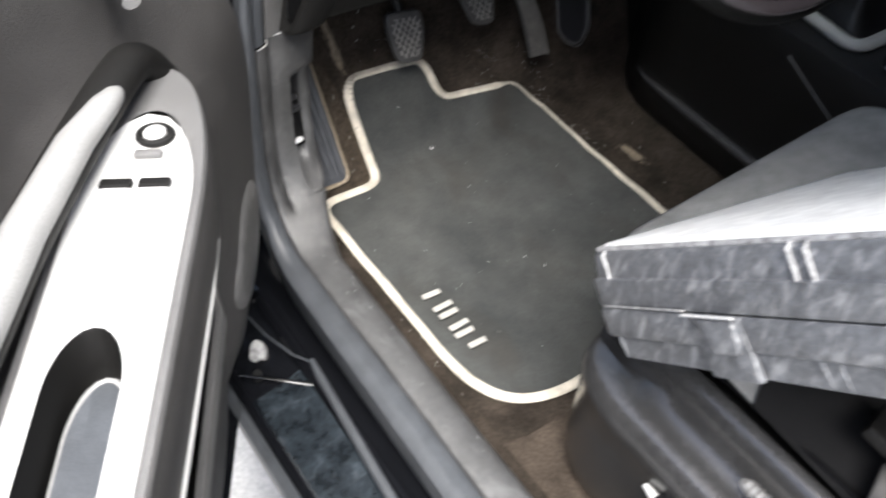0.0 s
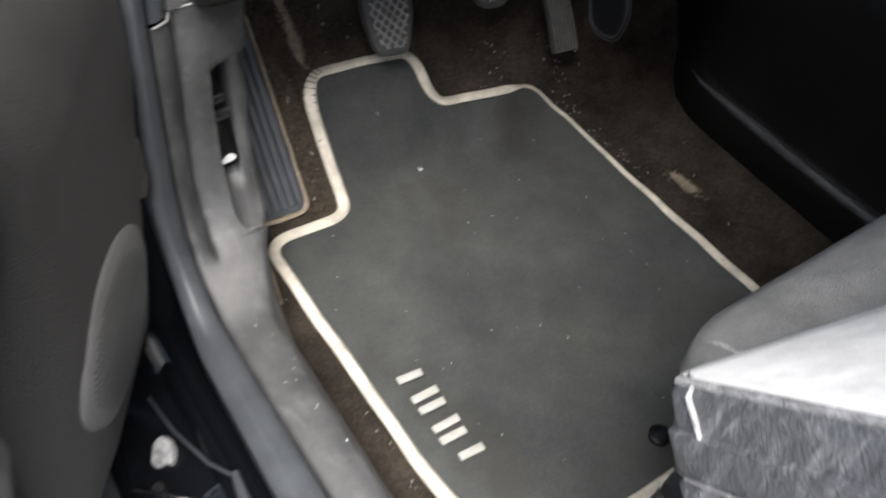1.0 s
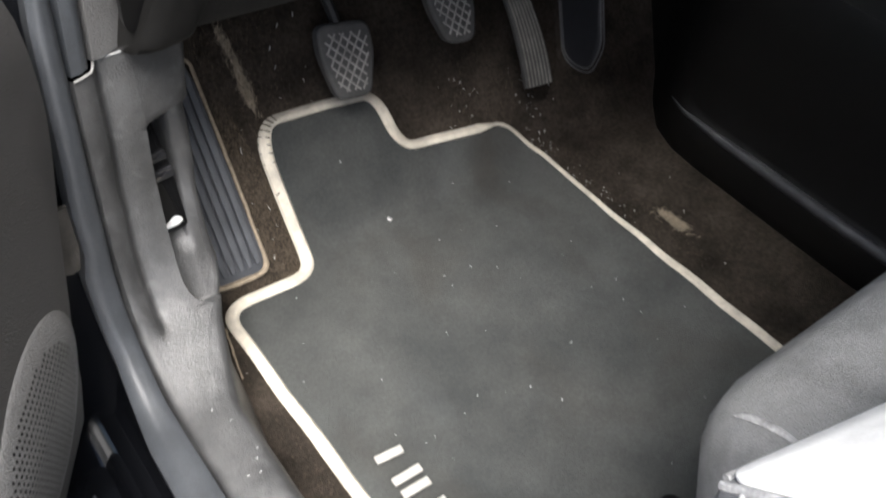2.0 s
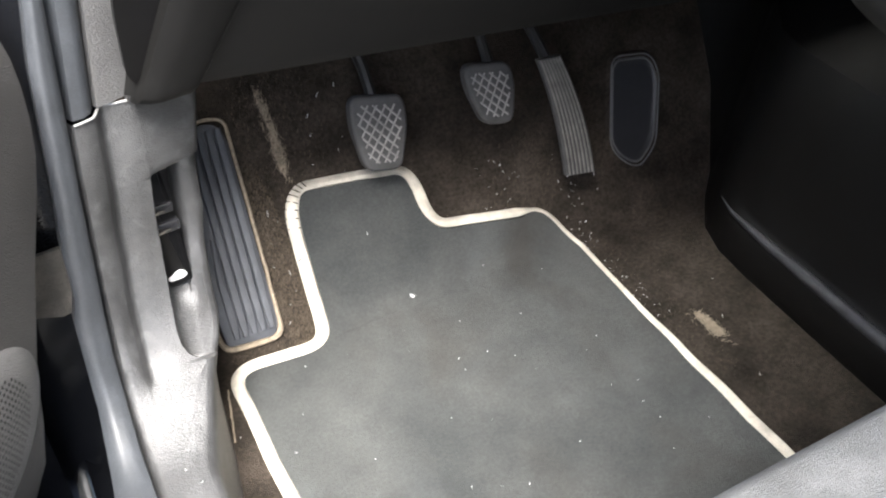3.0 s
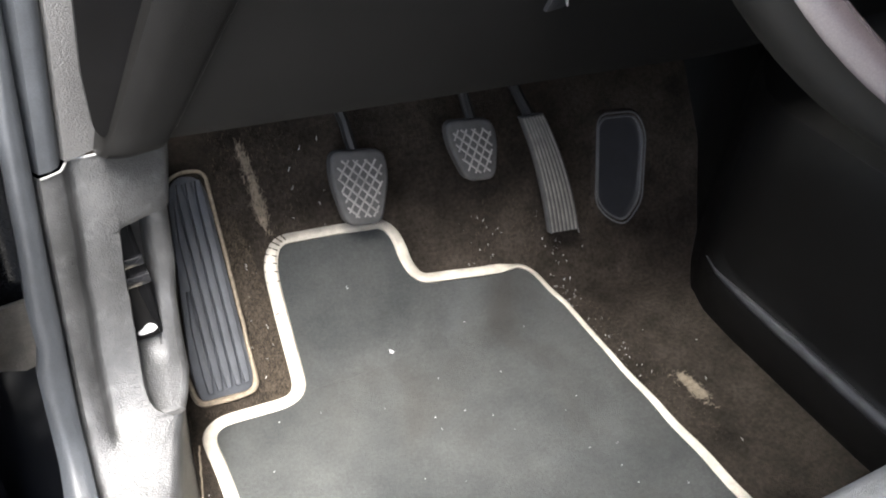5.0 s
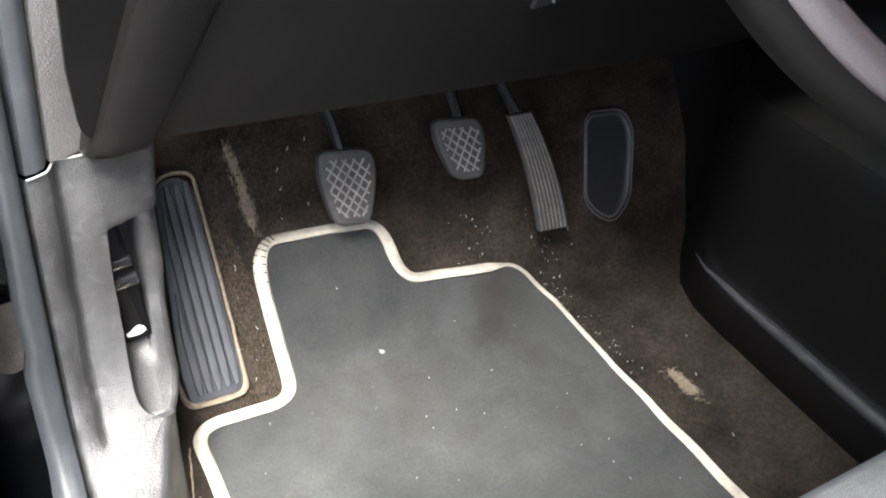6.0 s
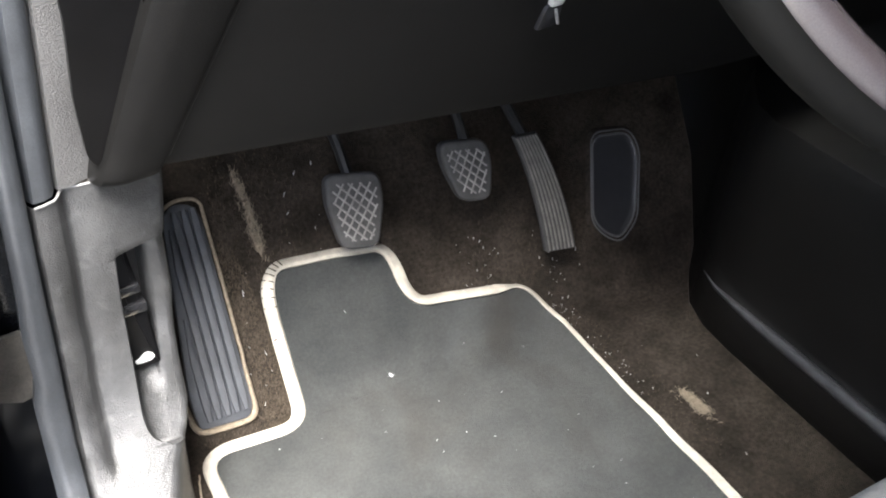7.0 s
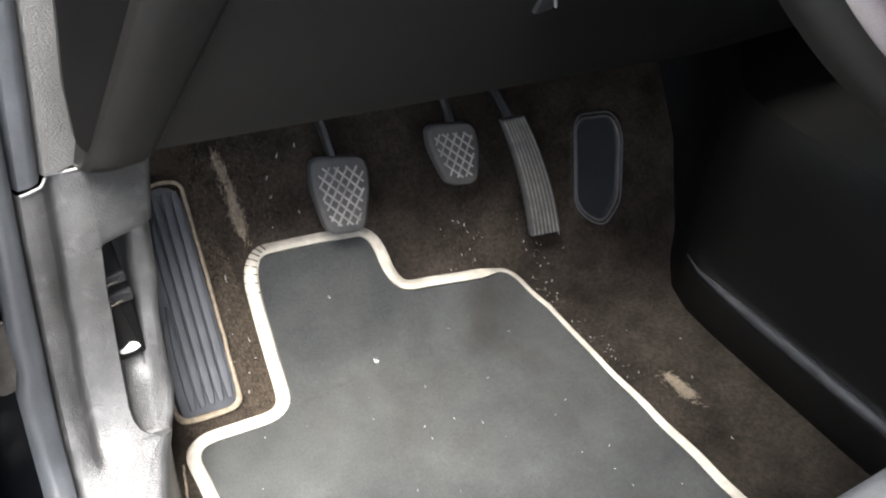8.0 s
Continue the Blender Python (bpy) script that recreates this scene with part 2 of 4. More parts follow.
def carpet_z(x, y):
    side = max(0.0, x - 0.42)
    left = max(0.0, -0.165 - x)
    w = noise.noise(Vector((x * 9, y * 9, 0))) * 0.003
    return toe(y) - 0.006 + 0.25 * side * side / 0.1 + left * 0.3 + w * (1 if y > -0.02 else 0.4)


ys = [-1.5 + 0.05 * i for i in range(28)] + [-0.1 + 0.008 * i for i in range(62)]
xs = [-0.258 + 0.012 * i for i in range(65)]
floor = from_bm("floor", loft([[(x, y, carpet_z(x, y)) for x in xs] for y in ys]), M_CARPET)
tagged(floor, "worn dark brown footwell carpet with dust and lint", "carpet", kind="structure")
ground = from_bm("ground", loft([[(x, y, -0.36) for x in (-600, -3, 0, 3, 600)] for y in (-600, -3, 0, 3, 600)]), M_GROUND)
tagged(ground, "pale concrete ground beside the car", "ground", kind="structure")

# ---- unseen cabin shell, added to close the place and block stray light ----
def wall(name, size, at, mat, label, category="wall", m=None):
    return tagged(from_bm(name, box(size, at, 0.01, m), mat), label, category, kind="structure")


wall("ceiling", (1.5, 1.95, 0.03), (0.50, -1.275, 1.20), M_HEAD, "grey cloth headliner of the car", "headliner")
wall("wall_right", (0.06, 2.7, 1.25), (1.21, -0.90, 0.58), M_DASH, "unseen dark wall closing the far side", "door panel")
wall("wall_back", (1.5, 0.06, 1.25), (0.46, -2.22, 0.58), M_FABRIC, "unseen cloth wall closing the cabin rear", "bulkhead")
wall("wall_front", (1.5, 0.03, 0.80), (0.50, 0.42, 0.37), M_BLACK, "black firewall behind the pedals", "firewall")
wall("floor_right", (0.62, 2.6, 0.03), (0.86, -0.90, -0.02), M_CARPET, "brown carpet of the passenger side", "carpet")
wall("pillar_rear", (0.08, 0.10, 1.3), (-0.24, -1.45, 0.50), M_TRIM, "grey rear door pillar trim", "pillar")
wall("wall_left_rear", (0.06, 0.70, 1.25), (-0.25, -1.87, 0.58), M_DASH, "unseen dark panel closing the left rear", "side panel")

M_GLASS = bpy.data.materials.new("windscreen_glass")
M_GLASS.use_nodes = True
gb = M_GLASS.node_tree.nodes["Principled BSDF"]
gb.inputs["Transmission Weight"].default_value = 1.0
gb.inputs["Roughness"].default_value = 0.02
gb.inputs["Base Color"].default_value = (0.85, 0.92, 0.90, 1)
pane = from_bm("window_1", thicken(loft([[(x, y, z) for x in (-0.24, 0.3, 0.8, 1.18)] for y, z in ((0.40, 0.78), (0.05, 1.0), (-0.30, 1.185))]), 0.005), M_GLASS)
pane.visible_shadow = False
tagged(pane, "clear sloping windscreen glass above the dashboard", "windscreen", kind="structure")

# ---- sill and kick panel: one moulding that sweeps from the sill up the pillar ----
R_ARC = 0.13
Y_PIL, Z_SILL = -0.066, 0.085


def spine(s):
    """Point (y, z) and normal of the moulding: s below 0 runs back along the sill, 0 to 1 the bend, above 1 up the pillar."""
    cy, cz = Y_PIL - R_ARC, Z_SILL + R_ARC
    if s <= 0:
        return cy + s, Z_SILL, 0.0, 1.0
    if s >= 1:
        return Y_PIL + 0.0 * (s - 1), cz + (s - 1), -1.0, 0.0
    a = s * math.pi / 2
    return cy + R_ARC * math.sin(a), cz - R_ARC * math.cos(a), -math.sin(a), math.cos(a)


def bump01(v, lo, hi, soft):
    f = lambda q: 0.0 if q <= 0 else (1.0 if q >= 1 else q * q * (3 - 2 * q))
    return f((v - lo) / soft) * f((hi - v) / soft)


def trim_row(s, profile):
    y, z, ny, nz = spine(s)
    sill = 1.0 if s <= 0 else max(0.0, 1 - s)
    row = []
    for x, h, follow in profile(s, sill):
        row.append((x, y + ny * h, z + nz * h))
    return row


EDGE = [(-1.2, -0.250), (-0.3, -0.247), (0.0, -0.242), (0.1, -0.236), (0.28, -0.2235), (0.38, -0.216), (0.468, -0.2065), (0.52, -0.200), (0.60, -0.193), (0.85, -0.187), (1.068, -0.177), (1.11, -0.170), (1.20, -0.158)]
SLOT = [(-1.2, -0.268), (0.0, -0.258), (0.28, -0.240), (0.38, -0.2290), (0.43, -0.2200), (0.44, -0.2175), (0.455, -0.2180), (0.47, -0.2236), (0.485, -0.2272), (0.50, -0.2295), (0.54, -0.2322), (0.60, -0.2325), (0.80, -0.2282), (1.012, -0.2245), (1.03, -0.2232), (1.068, -0.2193), (1.20, -0.2150)]
GROOVE = [(-0.2, -0.270), (0.30, -0.268), (0.48, -0.2655), (0.88, -0.2595), (1.03, -0.2545), (1.07, -0.2495), (1.15, -0.243), (1.20, -0.240)]
GAP = [(-1.2, -0.305), (-0.40, -0.294), (-0.24, -0.290), (0.17, -0.290), (0.55, -0.286), (1.0, -0.279), (1.08, -0.2723), (1.15, -0.2655), (1.25, -0.256), (1.80, -0.205)]
LIP = [(-1.2, -0.345), (-0.04, -0.322), (0.40, -0.311), (0.86, -0.306), (1.04, -0.298), (1.08, -0.292), (1.18, -0.2815), (1.25, -0.268), (1.80, -0.230)]


def ease(v, lo, hi):
    q = min(1.0, max(0.0, (v - lo) / (hi - lo)))
    return q * q * (3 - 2 * q)


def lean(x, sill):
    """How far the pillar face swings towards the door side of x."""
    return 0.35 * (-0.21 - x) * (1 - sill * sill * (3 - 2 * sill))


def trim_profile(s, sill):
    """Across the moulding from the footwell side to the seal: x, height over the spine."""
    soft = sill * sill * (3 - 2 * sill)
    e, sl, gr, gp = between(s, EDGE), between(s, SLOT), between(s, GROOVE), between(s, GAP)
    cut = ease(s, 0.446, 0.470) * (1 - ease(s, 1.0635, 1.0675))
    deep = cut * 0.044 * (0.50 + 0.50 * ease(s, 0.55, 0.95))
    flat = 1 - ease(s, 0.62, 0.86)
    rim = -(0.42 + 0.43 * flat) * deep
    gk = ease(s, 0.36, 0.56)
    pts = [(e + 0.020 * soft, -0.22 + 0.125 * soft), (e + 0.009 * soft, -0.10 + 0.045 * soft), (e + 0.003 * soft, -0.045 + 0.012 * soft), (e + 0.002 * soft + 0.0012, min(-0.016, rim - 0.004)), (e + 0.0006, min(-0.0065, rim - 0.0015)), (e - 0.0016, min(-0.0026, rim)), (e - 0.005, min(-0.0008, rim))]
    if cut > 0:
        for u, k in ((0.14, 0.43), (0.30, 0.49), (0.41, 0.60), (0.47, 1.0), (0.90, 1.0), (0.955, 0.92), (0.985, 0.30), (0.995, 0.08)):
            pts.append((e + (sl - e) * u, -deep * (k + (0.92 - k) * flat if u < 0.5 else k)))
    else:
        for u in (0.14, 0.30, 0.41, 0.47, 0.90, 0.955, 0.985, 0.995):
            pts.append((e - 0.005 + (sl - e + 0.005) * u, -0.0006 * (1 - u)))
    pts += [(sl - 0.0008, 0.0), (sl + (gr + 0.012 - sl) * 0.5, -0.0018 * gk), (gr + 0.010, -0.0056 * gk), (gr + 0.0055, -0.0086 * gk), (gr + 0.0025, -0.0092 * gk), (gr, -0.0068 * gk), (gr - 0.003, -0.0008 * gk), (gr - 0.0055, 0.0022 * gk), (gr + (gp - gr) * 0.62, 0.0026 * gk),
            (gp + 0.0035, 0.0018 * gk), (gp + 0.0014, -0.0026), (gp + 0.0004, -0.0055), (gp - 0.0012, -0.009)]
    mid, half = (e + gp) / 2, (e - gp) / 2
    crown = lambda x: 0.003 * soft * (1 - min(1.0, abs((x - mid) / half)) ** 2.2)
    return [(x, h + lean(x, sill) + crown(x), 0) for x, h in pts]


def seal_profile(s, sill):
    """A soft lip from the moulding's gap to the door side, with a shallow flute along it."""
    a, b = between(s, GAP) - 0.0006, between(s, LIP)
    pts = [(a, -0.012), (a - 0.0004, -0.001)]
    for i in range(13):
        q = 0.04 + 0.96 * i / 12
        pts.append((a + (b - a) * q, 0.0095 * math.sin(math.pi * (0.12 + 0.80 * q)) ** 0.8 - 0.0006 * math.exp(-((q - 0.40) / 0.12) ** 2)))
    pts += [(b, -0.008), (b + 0.001, -0.03), (b + 0.006, -0.06)]
    return [(x, h + lean(x, sill), 0) for x, h in pts]


SEAM = 1.135
st = [-1.2, -1.0, -0.8, -0.6, -0.45, -0.3, -0.2, -0.1, -0.05] + [i / 60 for i in range(26)] + [0.435 + 0.006 * i for i in range(14)] + [0.52 + i / 60 for i in range(29)] + [1 + 0.0105 * i for i in range(6)] + [1.0615 + 0.0014 * i for i in range(6)] + [1.075, 1.09, 1.105, 1.12, 1.13, SEAM]
sill_trim = thing("sill_trim", (-0.24, -0.3, 0.085), "scuffed grey plastic sill and kick panel moulding", "sill trim", kind="structure")
part("moulding", loft([trim_row(s, trim_profile) for s in st]), M_SILL, sill_trim, angle=60)
ends = [Vector(p) + Vector((0, -0.0006, 0.0004)) for p in trim_row(SEAM, trim_profile)]
edge_row = ends[15:-3]
# Pale tube paints the light caught on the moulding's top edge.
part("seam_edge", tube(edge_row, 0.0010, 8, up=(0, -1, 0)), M_SILVER, sill_trim, "pale top edge of the moulding, as if catching light")
seal = thing("weatherstrip", (-0.28, -0.3, 0.08), "blue-grey rubber door weatherstrip along the sill", "weatherstrip", kind="structure")
st2 = st + [1.135 + 0.05 * i for i in range(1, 14)]
part("seal_lip", loft([trim_row(s, seal_profile) for s in st2]), M_RUBBER, seal)


def pillar_profile(s, sill):
    z = spine(s)[1]
    dx = 0.12 * (z - 0.36)
    pts = [(-0.206, -0.10), (-0.206, -0.012), (-0.209, -0.007), (-0.215, -0.004), (-0.235, -0.002), (-0.2435, -0.003), (-0.2465, -0.010), (-0.247, -0.03)]
    return [(x + dx, h + lean(x, 0.0), 0) for x, h in pts]


def inner_seal_profile(s, sill):
    z = spine(s)[1]
    dx = 0.12 * (z - 0.36)
    pts = [(-0.2455, -0.03), (-0.2465, -0.008), (-0.249, -0.001), (-0.255, 0.001), (-0.262, -0.001), (-0.2655, -0.008), (-0.268 - dx * 1.2, -0.02)]
    return [(x + dx, h + lean(x, 0.0), 0) for x, h in pts]


pillar = thing("pillar_trim", (-0.24, -0.07, 0.36), "grey grained front pillar trim above the kick panel", "pillar trim", kind="structure")
part("moulding", loft([trim_row(1.138 + 0.05 * i, pillar_profile) for i in range(14)]), M_TRIM, pillar)
part("inner_seal", loft([trim_row(1.137 + 0.05 * i, inner_seal_profile) for i in range(14)]), M_RUBBER, pillar, "blue-grey rubber inner seal")
part("fastener", tube([(-0.2145, -0.070, 0.352), (-0.2145, -0.076, 0.352)], 0.0025, 8), M_LIGHT, sill_trim, "pale fastener head")

# bonnet release lever in the slot
release = thing("bonnet_release", (-0.213, -0.045, 0.15), "black plastic bonnet release lever in the kick panel slot", "release lever")
m_lev = axes((-0.2165, -0.046, 0.156), (1, 0.05, 0.02), (0.09, 0.10, 1))
lev = [(p.x, p.y) for p in fillet([(-0.0125, 0.0, 0), (0.0125, 0.0, 0), (0.0125, 0.062, 0), (0.0095, 0.122, 0), (-0.0115, 0.122, 0)], 0.003, steps=3)]
part("lever", prism(lev, 0.010, m_lev, 0.003), M_BLACK, release)
part("collar", prism([(p.x, p.y) for p in fillet([(-0.0130, 0.056, 0), (0.0135, 0.056, 0), (0.0135, 0.066, 0), (-0.0130, 0.066, 0)], 0.002)], 0.0145, m_lev, 0.002), M_COLLAR, release, "glossy dark grey collar of the lever")
part("collar", prism([(p.x, p.y) for p in fillet([(-0.0125, 0.074, 0), (0.0120, 0.074, 0), (0.0120, 0.083, 0), (-0.0125, 0.083, 0)], 0.002)], 0.0135, m_lev, 0.002), M_COLLAR, release, "glossy dark grey collar of the lever")
icon = [(p.x, p.y) for p in fillet([(-0.0082, 0.007, 0), (-0.004, 0.0062, 0), (0.004, 0.0062, 0), (0.0085, 0.0085, 0), (0.0072, 0.0125, 0), (0.003, 0.0155, 0), (-0.001, 0.0142, 0), (-0.0045, 0.0115, 0), (-0.0085, 0.0105, 0)], 0.0015)]
part("icon", prism(icon, 0.0008, m_lev @ Matrix.Translation((0, 0, 0.0098))), M_WHITE, release, "white printed bonnet mark")

# ---- painted body outside the seal ----
rows = []
for y in [-1.6 + 0.1 * i for i in range(14)] + [-0.28, -0.24, -0.20, -0.17, -0.14, -0.10, 0.0]:
    k = 0.0
    rows.append([(-0.300, y, 0.05), (-0.314, y, 0.02), (-0.318, y, 0.0), (-0.324, y, -0.008), (-0.332, y, -0.004), (-0.338, y, 0.004), (-0.344, y, 0.0), (-0.352, y, -0.020), (-0.375, y, -0.030),
                 (-0.415, y, -0.034), (-0.432, y, -0.045), (-0.440, y, -0.07), (-0.44, y, -0.14), (-0.41, y, -0.20)])
rocker = tagged(from_bm("rocker_panel", loft(rows), M_PAINT), "glossy black painted rocker below the door opening", "rocker panel", kind="structure")
strip = tagged(from_bm("rocker_seal", tube([(-0.441, y, -0.052) for y in (-1.6, -1.0, -0.6, -0.3, -0.1, 0.1)], 0.010, 8), M_RUBBER), "grey rubber strip along the rocker edge", "seal", kind="structure")
rows = [[(-0.235, -0.060, z), (-0.285, -0.080, z), (-0.305, -0.075, z), (-0.33, -0.072, z), (-0.37, -0.06, z), (-0.47, 0.02, z)] for z in (-0.2, -0.02, 0.1, 0.3, 0.6, 0.9)]
jamb = tagged(from_bm("hinge_pillar", loft(rows), M_PAINT), "glossy black painted hinge pillar behind the door", "hinge pillar", kind="structure")
rows = [[(-0.296, -0.090, z), (-0.312, -0.092 + 0.003 * math.sin(z * 60), z), (-0.326, -0.092 + 0.005 * math.sin(z * 75), z), (-0.345, -0.084, z)] for z in [0.196 + 0.005 * i for i in range(13)]]
tagged(from_bm("jamb_cover", thicken(loft(rows), 0.004), M_DUSTY), "dusty beige-grey folded panel on the hinge jamb", "panel", kind="structure")
check = thing("door_check", (-0.37, -0.17, 0.0), "metal door check strap beside a pale reflection block", "door check")
part("strap", tube([(-0.420, -0.226, -0.016), (-0.380, -0.262, -0.016), (-0.343, -0.300, -0.014)], [0.0018, 0.0022, 0.0024], 8), M_CHROME, check, "thin bright metal rod")
# Pale block drawn in place of a bright reflection on the jamb.
tag_line = fillet([(-0.016, -0.012, 0), (-0.004, -0.020, 0), (0.006, -0.013, 0), (0.015, -0.018, 0), (0.018, 0.002, 0), (0.010, 0.016, 0), (-0.002, 0.022, 0), (-0.013, 0.013, 0)], 0.006, steps=3)
part("block", prism([(p.x * 0.72, p.y * 0.8) for p in tag_line], 0.010, pose(-0.380, -0.198, -0.028, 30, -12, -35), 0.003), M_CASE_EDGE, check, "pale block drawn for a bright reflection")
part("bolt", tube([(-0.400, -0.236, -0.03), (-0.400, -0.236, -0.016)], 0.006, 8, up=(1, 0, 0)), M_STEEL, check)
rows = []
for i in range(24):
    y = -0.262 - 0.056 * i
    rows.append([(-0.350, y, -0.0165), (-0.356, y, -0.0185), (-0.375, y, -0.0262), (-0.40, y, -0.0295), (-0.418, y, -0.0320), (-0.421, y, -0.036)])
tagged(from_bm("sill_scuff_panel", loft(rows), M_SCUFF), "scratched black step panel on the rocker, bluish reflection coloured in", "step panel", kind="structure")
tagged(from_bm("rocker_ridge", tube([(-0.336, -0.272, 0.004), (-0.340, -0.304, 0.0055), (-0.349, -0.42, 0.0055), (-0.356, -0.51, 0.005), (-0.36, -0.8, 0.005), (-0.36, -1.5, 0.005)], [0.004, 0.0062, 0.0066, 0.0066, 0.0066, 0.006], 10), M_RUBBER), "grey raised edge along the rocker", "trim", kind="structure")
# Grey line paints the highlight along the black jamb.
tagged(from_bm("jamb_highlight", tube([(-0.372, -0.150, 0.0), (-0.366, -0.20, 0.002), (-0.352, -0.25, 0.004), (-0.338, -0.275, 0.005)], 0.0016, 6), M_RUBBER), "thin grey line painting a highlight on the jamb", "trim", kind="structure")
rows = [[(x, -0.512 - 0.010 * i - 0.05 * (x + 0.2) * (i == 0), carpet_z(x, -0.55) + (0.0035 if 0 < i else 0.0) + 0.0015 * noise.noise(Vector((x * 30, i * 0.4, 0)))) for x in [-0.205 + 0.01 * k for k in range(20)]] for i in range(22)]
tagged(from_bm("carpet_flap", loft(rows), M_FLAP), "lighter brown cut edge of the carpet under the seat", "carpet", kind="structure")

tagged(from_bm("carpet_edge", tube([(-0.196 - 0.015 * q + 0.001 * noise.noise(Vector((q * 9, 0, 0))), -0.055 - 0.065 * q, 0.006 + 0.002 * math.sin(q * 7)) for q in [i / 12 for i in range(13)]], [0.0008 + 0.0007 * abs(noise.noise(Vector((i * 0.9, 3, 0)))) for i in range(13)], 6), M_FRAY), "tan frayed cut edge of the carpet beside the sill", "carpet edge", kind="structure")

# ---- floor mat ----
MAT = [(-0.186, -0.026), (-0.078, -0.034), (-0.073, 0.078), (0.069, 0.070), (0.077, 0.0275), (0.222, 0.0135), (0.246, -0.020), (0.240, -0.200), (0.240, -0.496), (-0.105, -0.491), (-0.162, -0.460), (-0.187, -0.395)]
MAT_R = [0.030, 0.030, 0.026, 0.024, 0.030, 0.022, 0.03, 0.05, 0.08, 0.06, 0.04, 0.06]
line = [(p.x, p.y) for p in fillet([(x, y, 0) for x, y in MAT], MAT_R, steps=8)]
fine = []
for (x1, y1), (x2, y2) in zip(line, line[1:] + line[:1]):
    n = max(1, int(math.hypot(x2 - x1, y2 - y1) / 0.018))
    fine += [(x1 + (x2 - x1) * i / n, y1 + (y2 - y1) * i / n) for i in range(n)]
line = [(x + 0.0022 * noise.noise(Vector((x * 17, y * 17, 8))), y + 0.0014 * noise.noise(Vector((x * 17, y * 17, 2)))) for x, y in fine]


def mat_span(y):
    """The mat's left and right edge at y."""
    cross = []
    for (x1, y1), (x2, y2) in zip(line, line[1:] + line[:1]):
        if (y1 - y) * (y2 - y) <= 0 and y1 != y2:
            cross.append(x1 + (y - y1) / (y2 - y1) * (x2 - x1))
    return (min(cross), max(cross)) if cross else None


def mat_z(x, y):
    return toe(y) + 0.0015 * noise.noise(Vector((x * 14, y * 14, 3)))


rows = []
y0, y1 = min(p[1] for p in line) + 0.0005, max(p[1] for p in line) - 0.0005
N = 230
for i in range(N + 1):
    y = y0 + (y1 - y0) * i / N
    a, b = mat_span(y)
    rows.append([(a + (b - a) * j / 24, y, mat_z(a + (b - a) * j / 24, y)) for j in range(25)])
floor_mat = thing("floor_mat", (0.03, -0.25, 0.0), "dark grey carpet floor mat with a beige bound edge", "floor mat")
part("carpet_top", loft(rows), M_MAT, floor_mat)
part("binding", tube([(x, y, mat_z(x, y) + 0.0005) for x, y in line], [0.0072 if x < 0.20 else 0.0031 + 0.0026 * ease(-y, 0.08, 0.34) for x, y in line], 8, flat=0.6, closed=True), M_PIPING, floor_mat, "beige sewn edge binding")
for x, y, ln, a in ((-0.144, -0.2681, 0.027, -7), (-0.1425, -0.2942, 0.029, -2), (-0.1435, -0.3090, 0.028, -3), (-0.1430, -0.3330, 0.029, -1), (-0.1445, -0.3475, 0.028, -3), (-0.1395, -0.3710, 0.026, -4)):
    part("bar", box((ln, 0.0085, 0.003), bevel=0.001, m=pose(x, y, 0.0022, 0, 0, a)), M_LETTER, floor_mat, "pale grey stitched bar")
for k in range(9):
    q = line[min(range(len(line)), key=lambda i: (line[i][0] + 0.066) ** 2 + (line[i][1] - 0.071) ** 2) - 5 + k]
    c = Vector((q[0], q[1], mat_z(*q) + 0.0046))
    dv = Vector((-0.045 - q[0], 0.045 - q[1], 0)).normalized() * 0.0066
    part("stitch", tube([c - dv, c + Vector((0, 0, 0.0006)), c + dv], 0.0007, 5), M_CARPET, floor_mat, "loose dark stitch")
part("retainer", tube([(0.0225, -0.454, 0.0), (0.0225, -0.454, 0.004), (0.0225, -0.454, 0.006)], [0.011, 0.011, 0.006], 12, up=(1, 0, 0)), M_BLACK, floor_mat, "black plastic mat retainer button")

# ---- pedals ----
def pad_outline(w_top, w_bot, hgt, shear=0.0):
    return [(p.x + shear * p.y, p.y) for p in fillet([(-w_bot / 2, 0, 0), (w_bot / 2, 0, 0), (w_top / 2, hgt * 0.62, 0), (w_top / 2 * 0.93, hgt, 0), (-w_top / 2 * 0.93, hgt, 0), (-w_top / 2, hgt * 0.62, 0)], 0.012, steps=4)]


def cross_pedal(name, base, ex, ey, w_top, w_bot, hgt, label, arm_to, shear):
    p = thing(name, base, label, "pedal")
    m = axes(base, ex, ey)
    part("pad", prism(pad_outline(w_top, w_bot, hgt, shear), 0.012, m, 0.004, 3), M_PEDAL, p)
    ribs = []
    for run, step in ((0.62, 0.0096), (-1.05, 0.0122)):
        for k in range(-6, 7):
            c = k * step
            seg = []
            for q in range(-60, 61):
                t = q * 0.001
                x, y = (c + t * run, hgt * 0.5 + t)
                half = (w_bot + (w_top - w_bot) * min(1, max(0, y / (hgt * 0.62)))) / 2 - 0.0075
                if 0.009 < y < hgt - 0.009 and abs(x) < half:
                    seg.append((x, y))
            if len(seg) > 6:
                a, b = seg[0], seg[-1]
                ribs.append(tube([m @ Vector((a[0] + shear * a[1], a[1], 0.0122)), m @ Vector((b[0] + shear * b[1], b[1], 0.0122))], 0.00105, 6, up=tuple(m.to_3x3() @ Vector((0, 0, 1)))))
    part("tread", merge(*ribs), M_WORN, p, "worn pale crossed ribs")
    a = m @ Vector((-0.006, hgt * 0.9, 0.001))
    part("arm", tube([a, a + Vector((-0.002, 0.02, 0.03)), Vector(arm_to)], [0.006, 0.0055, 0.006], 8), M_STEEL, p, "dark steel pedal arm")
    return p


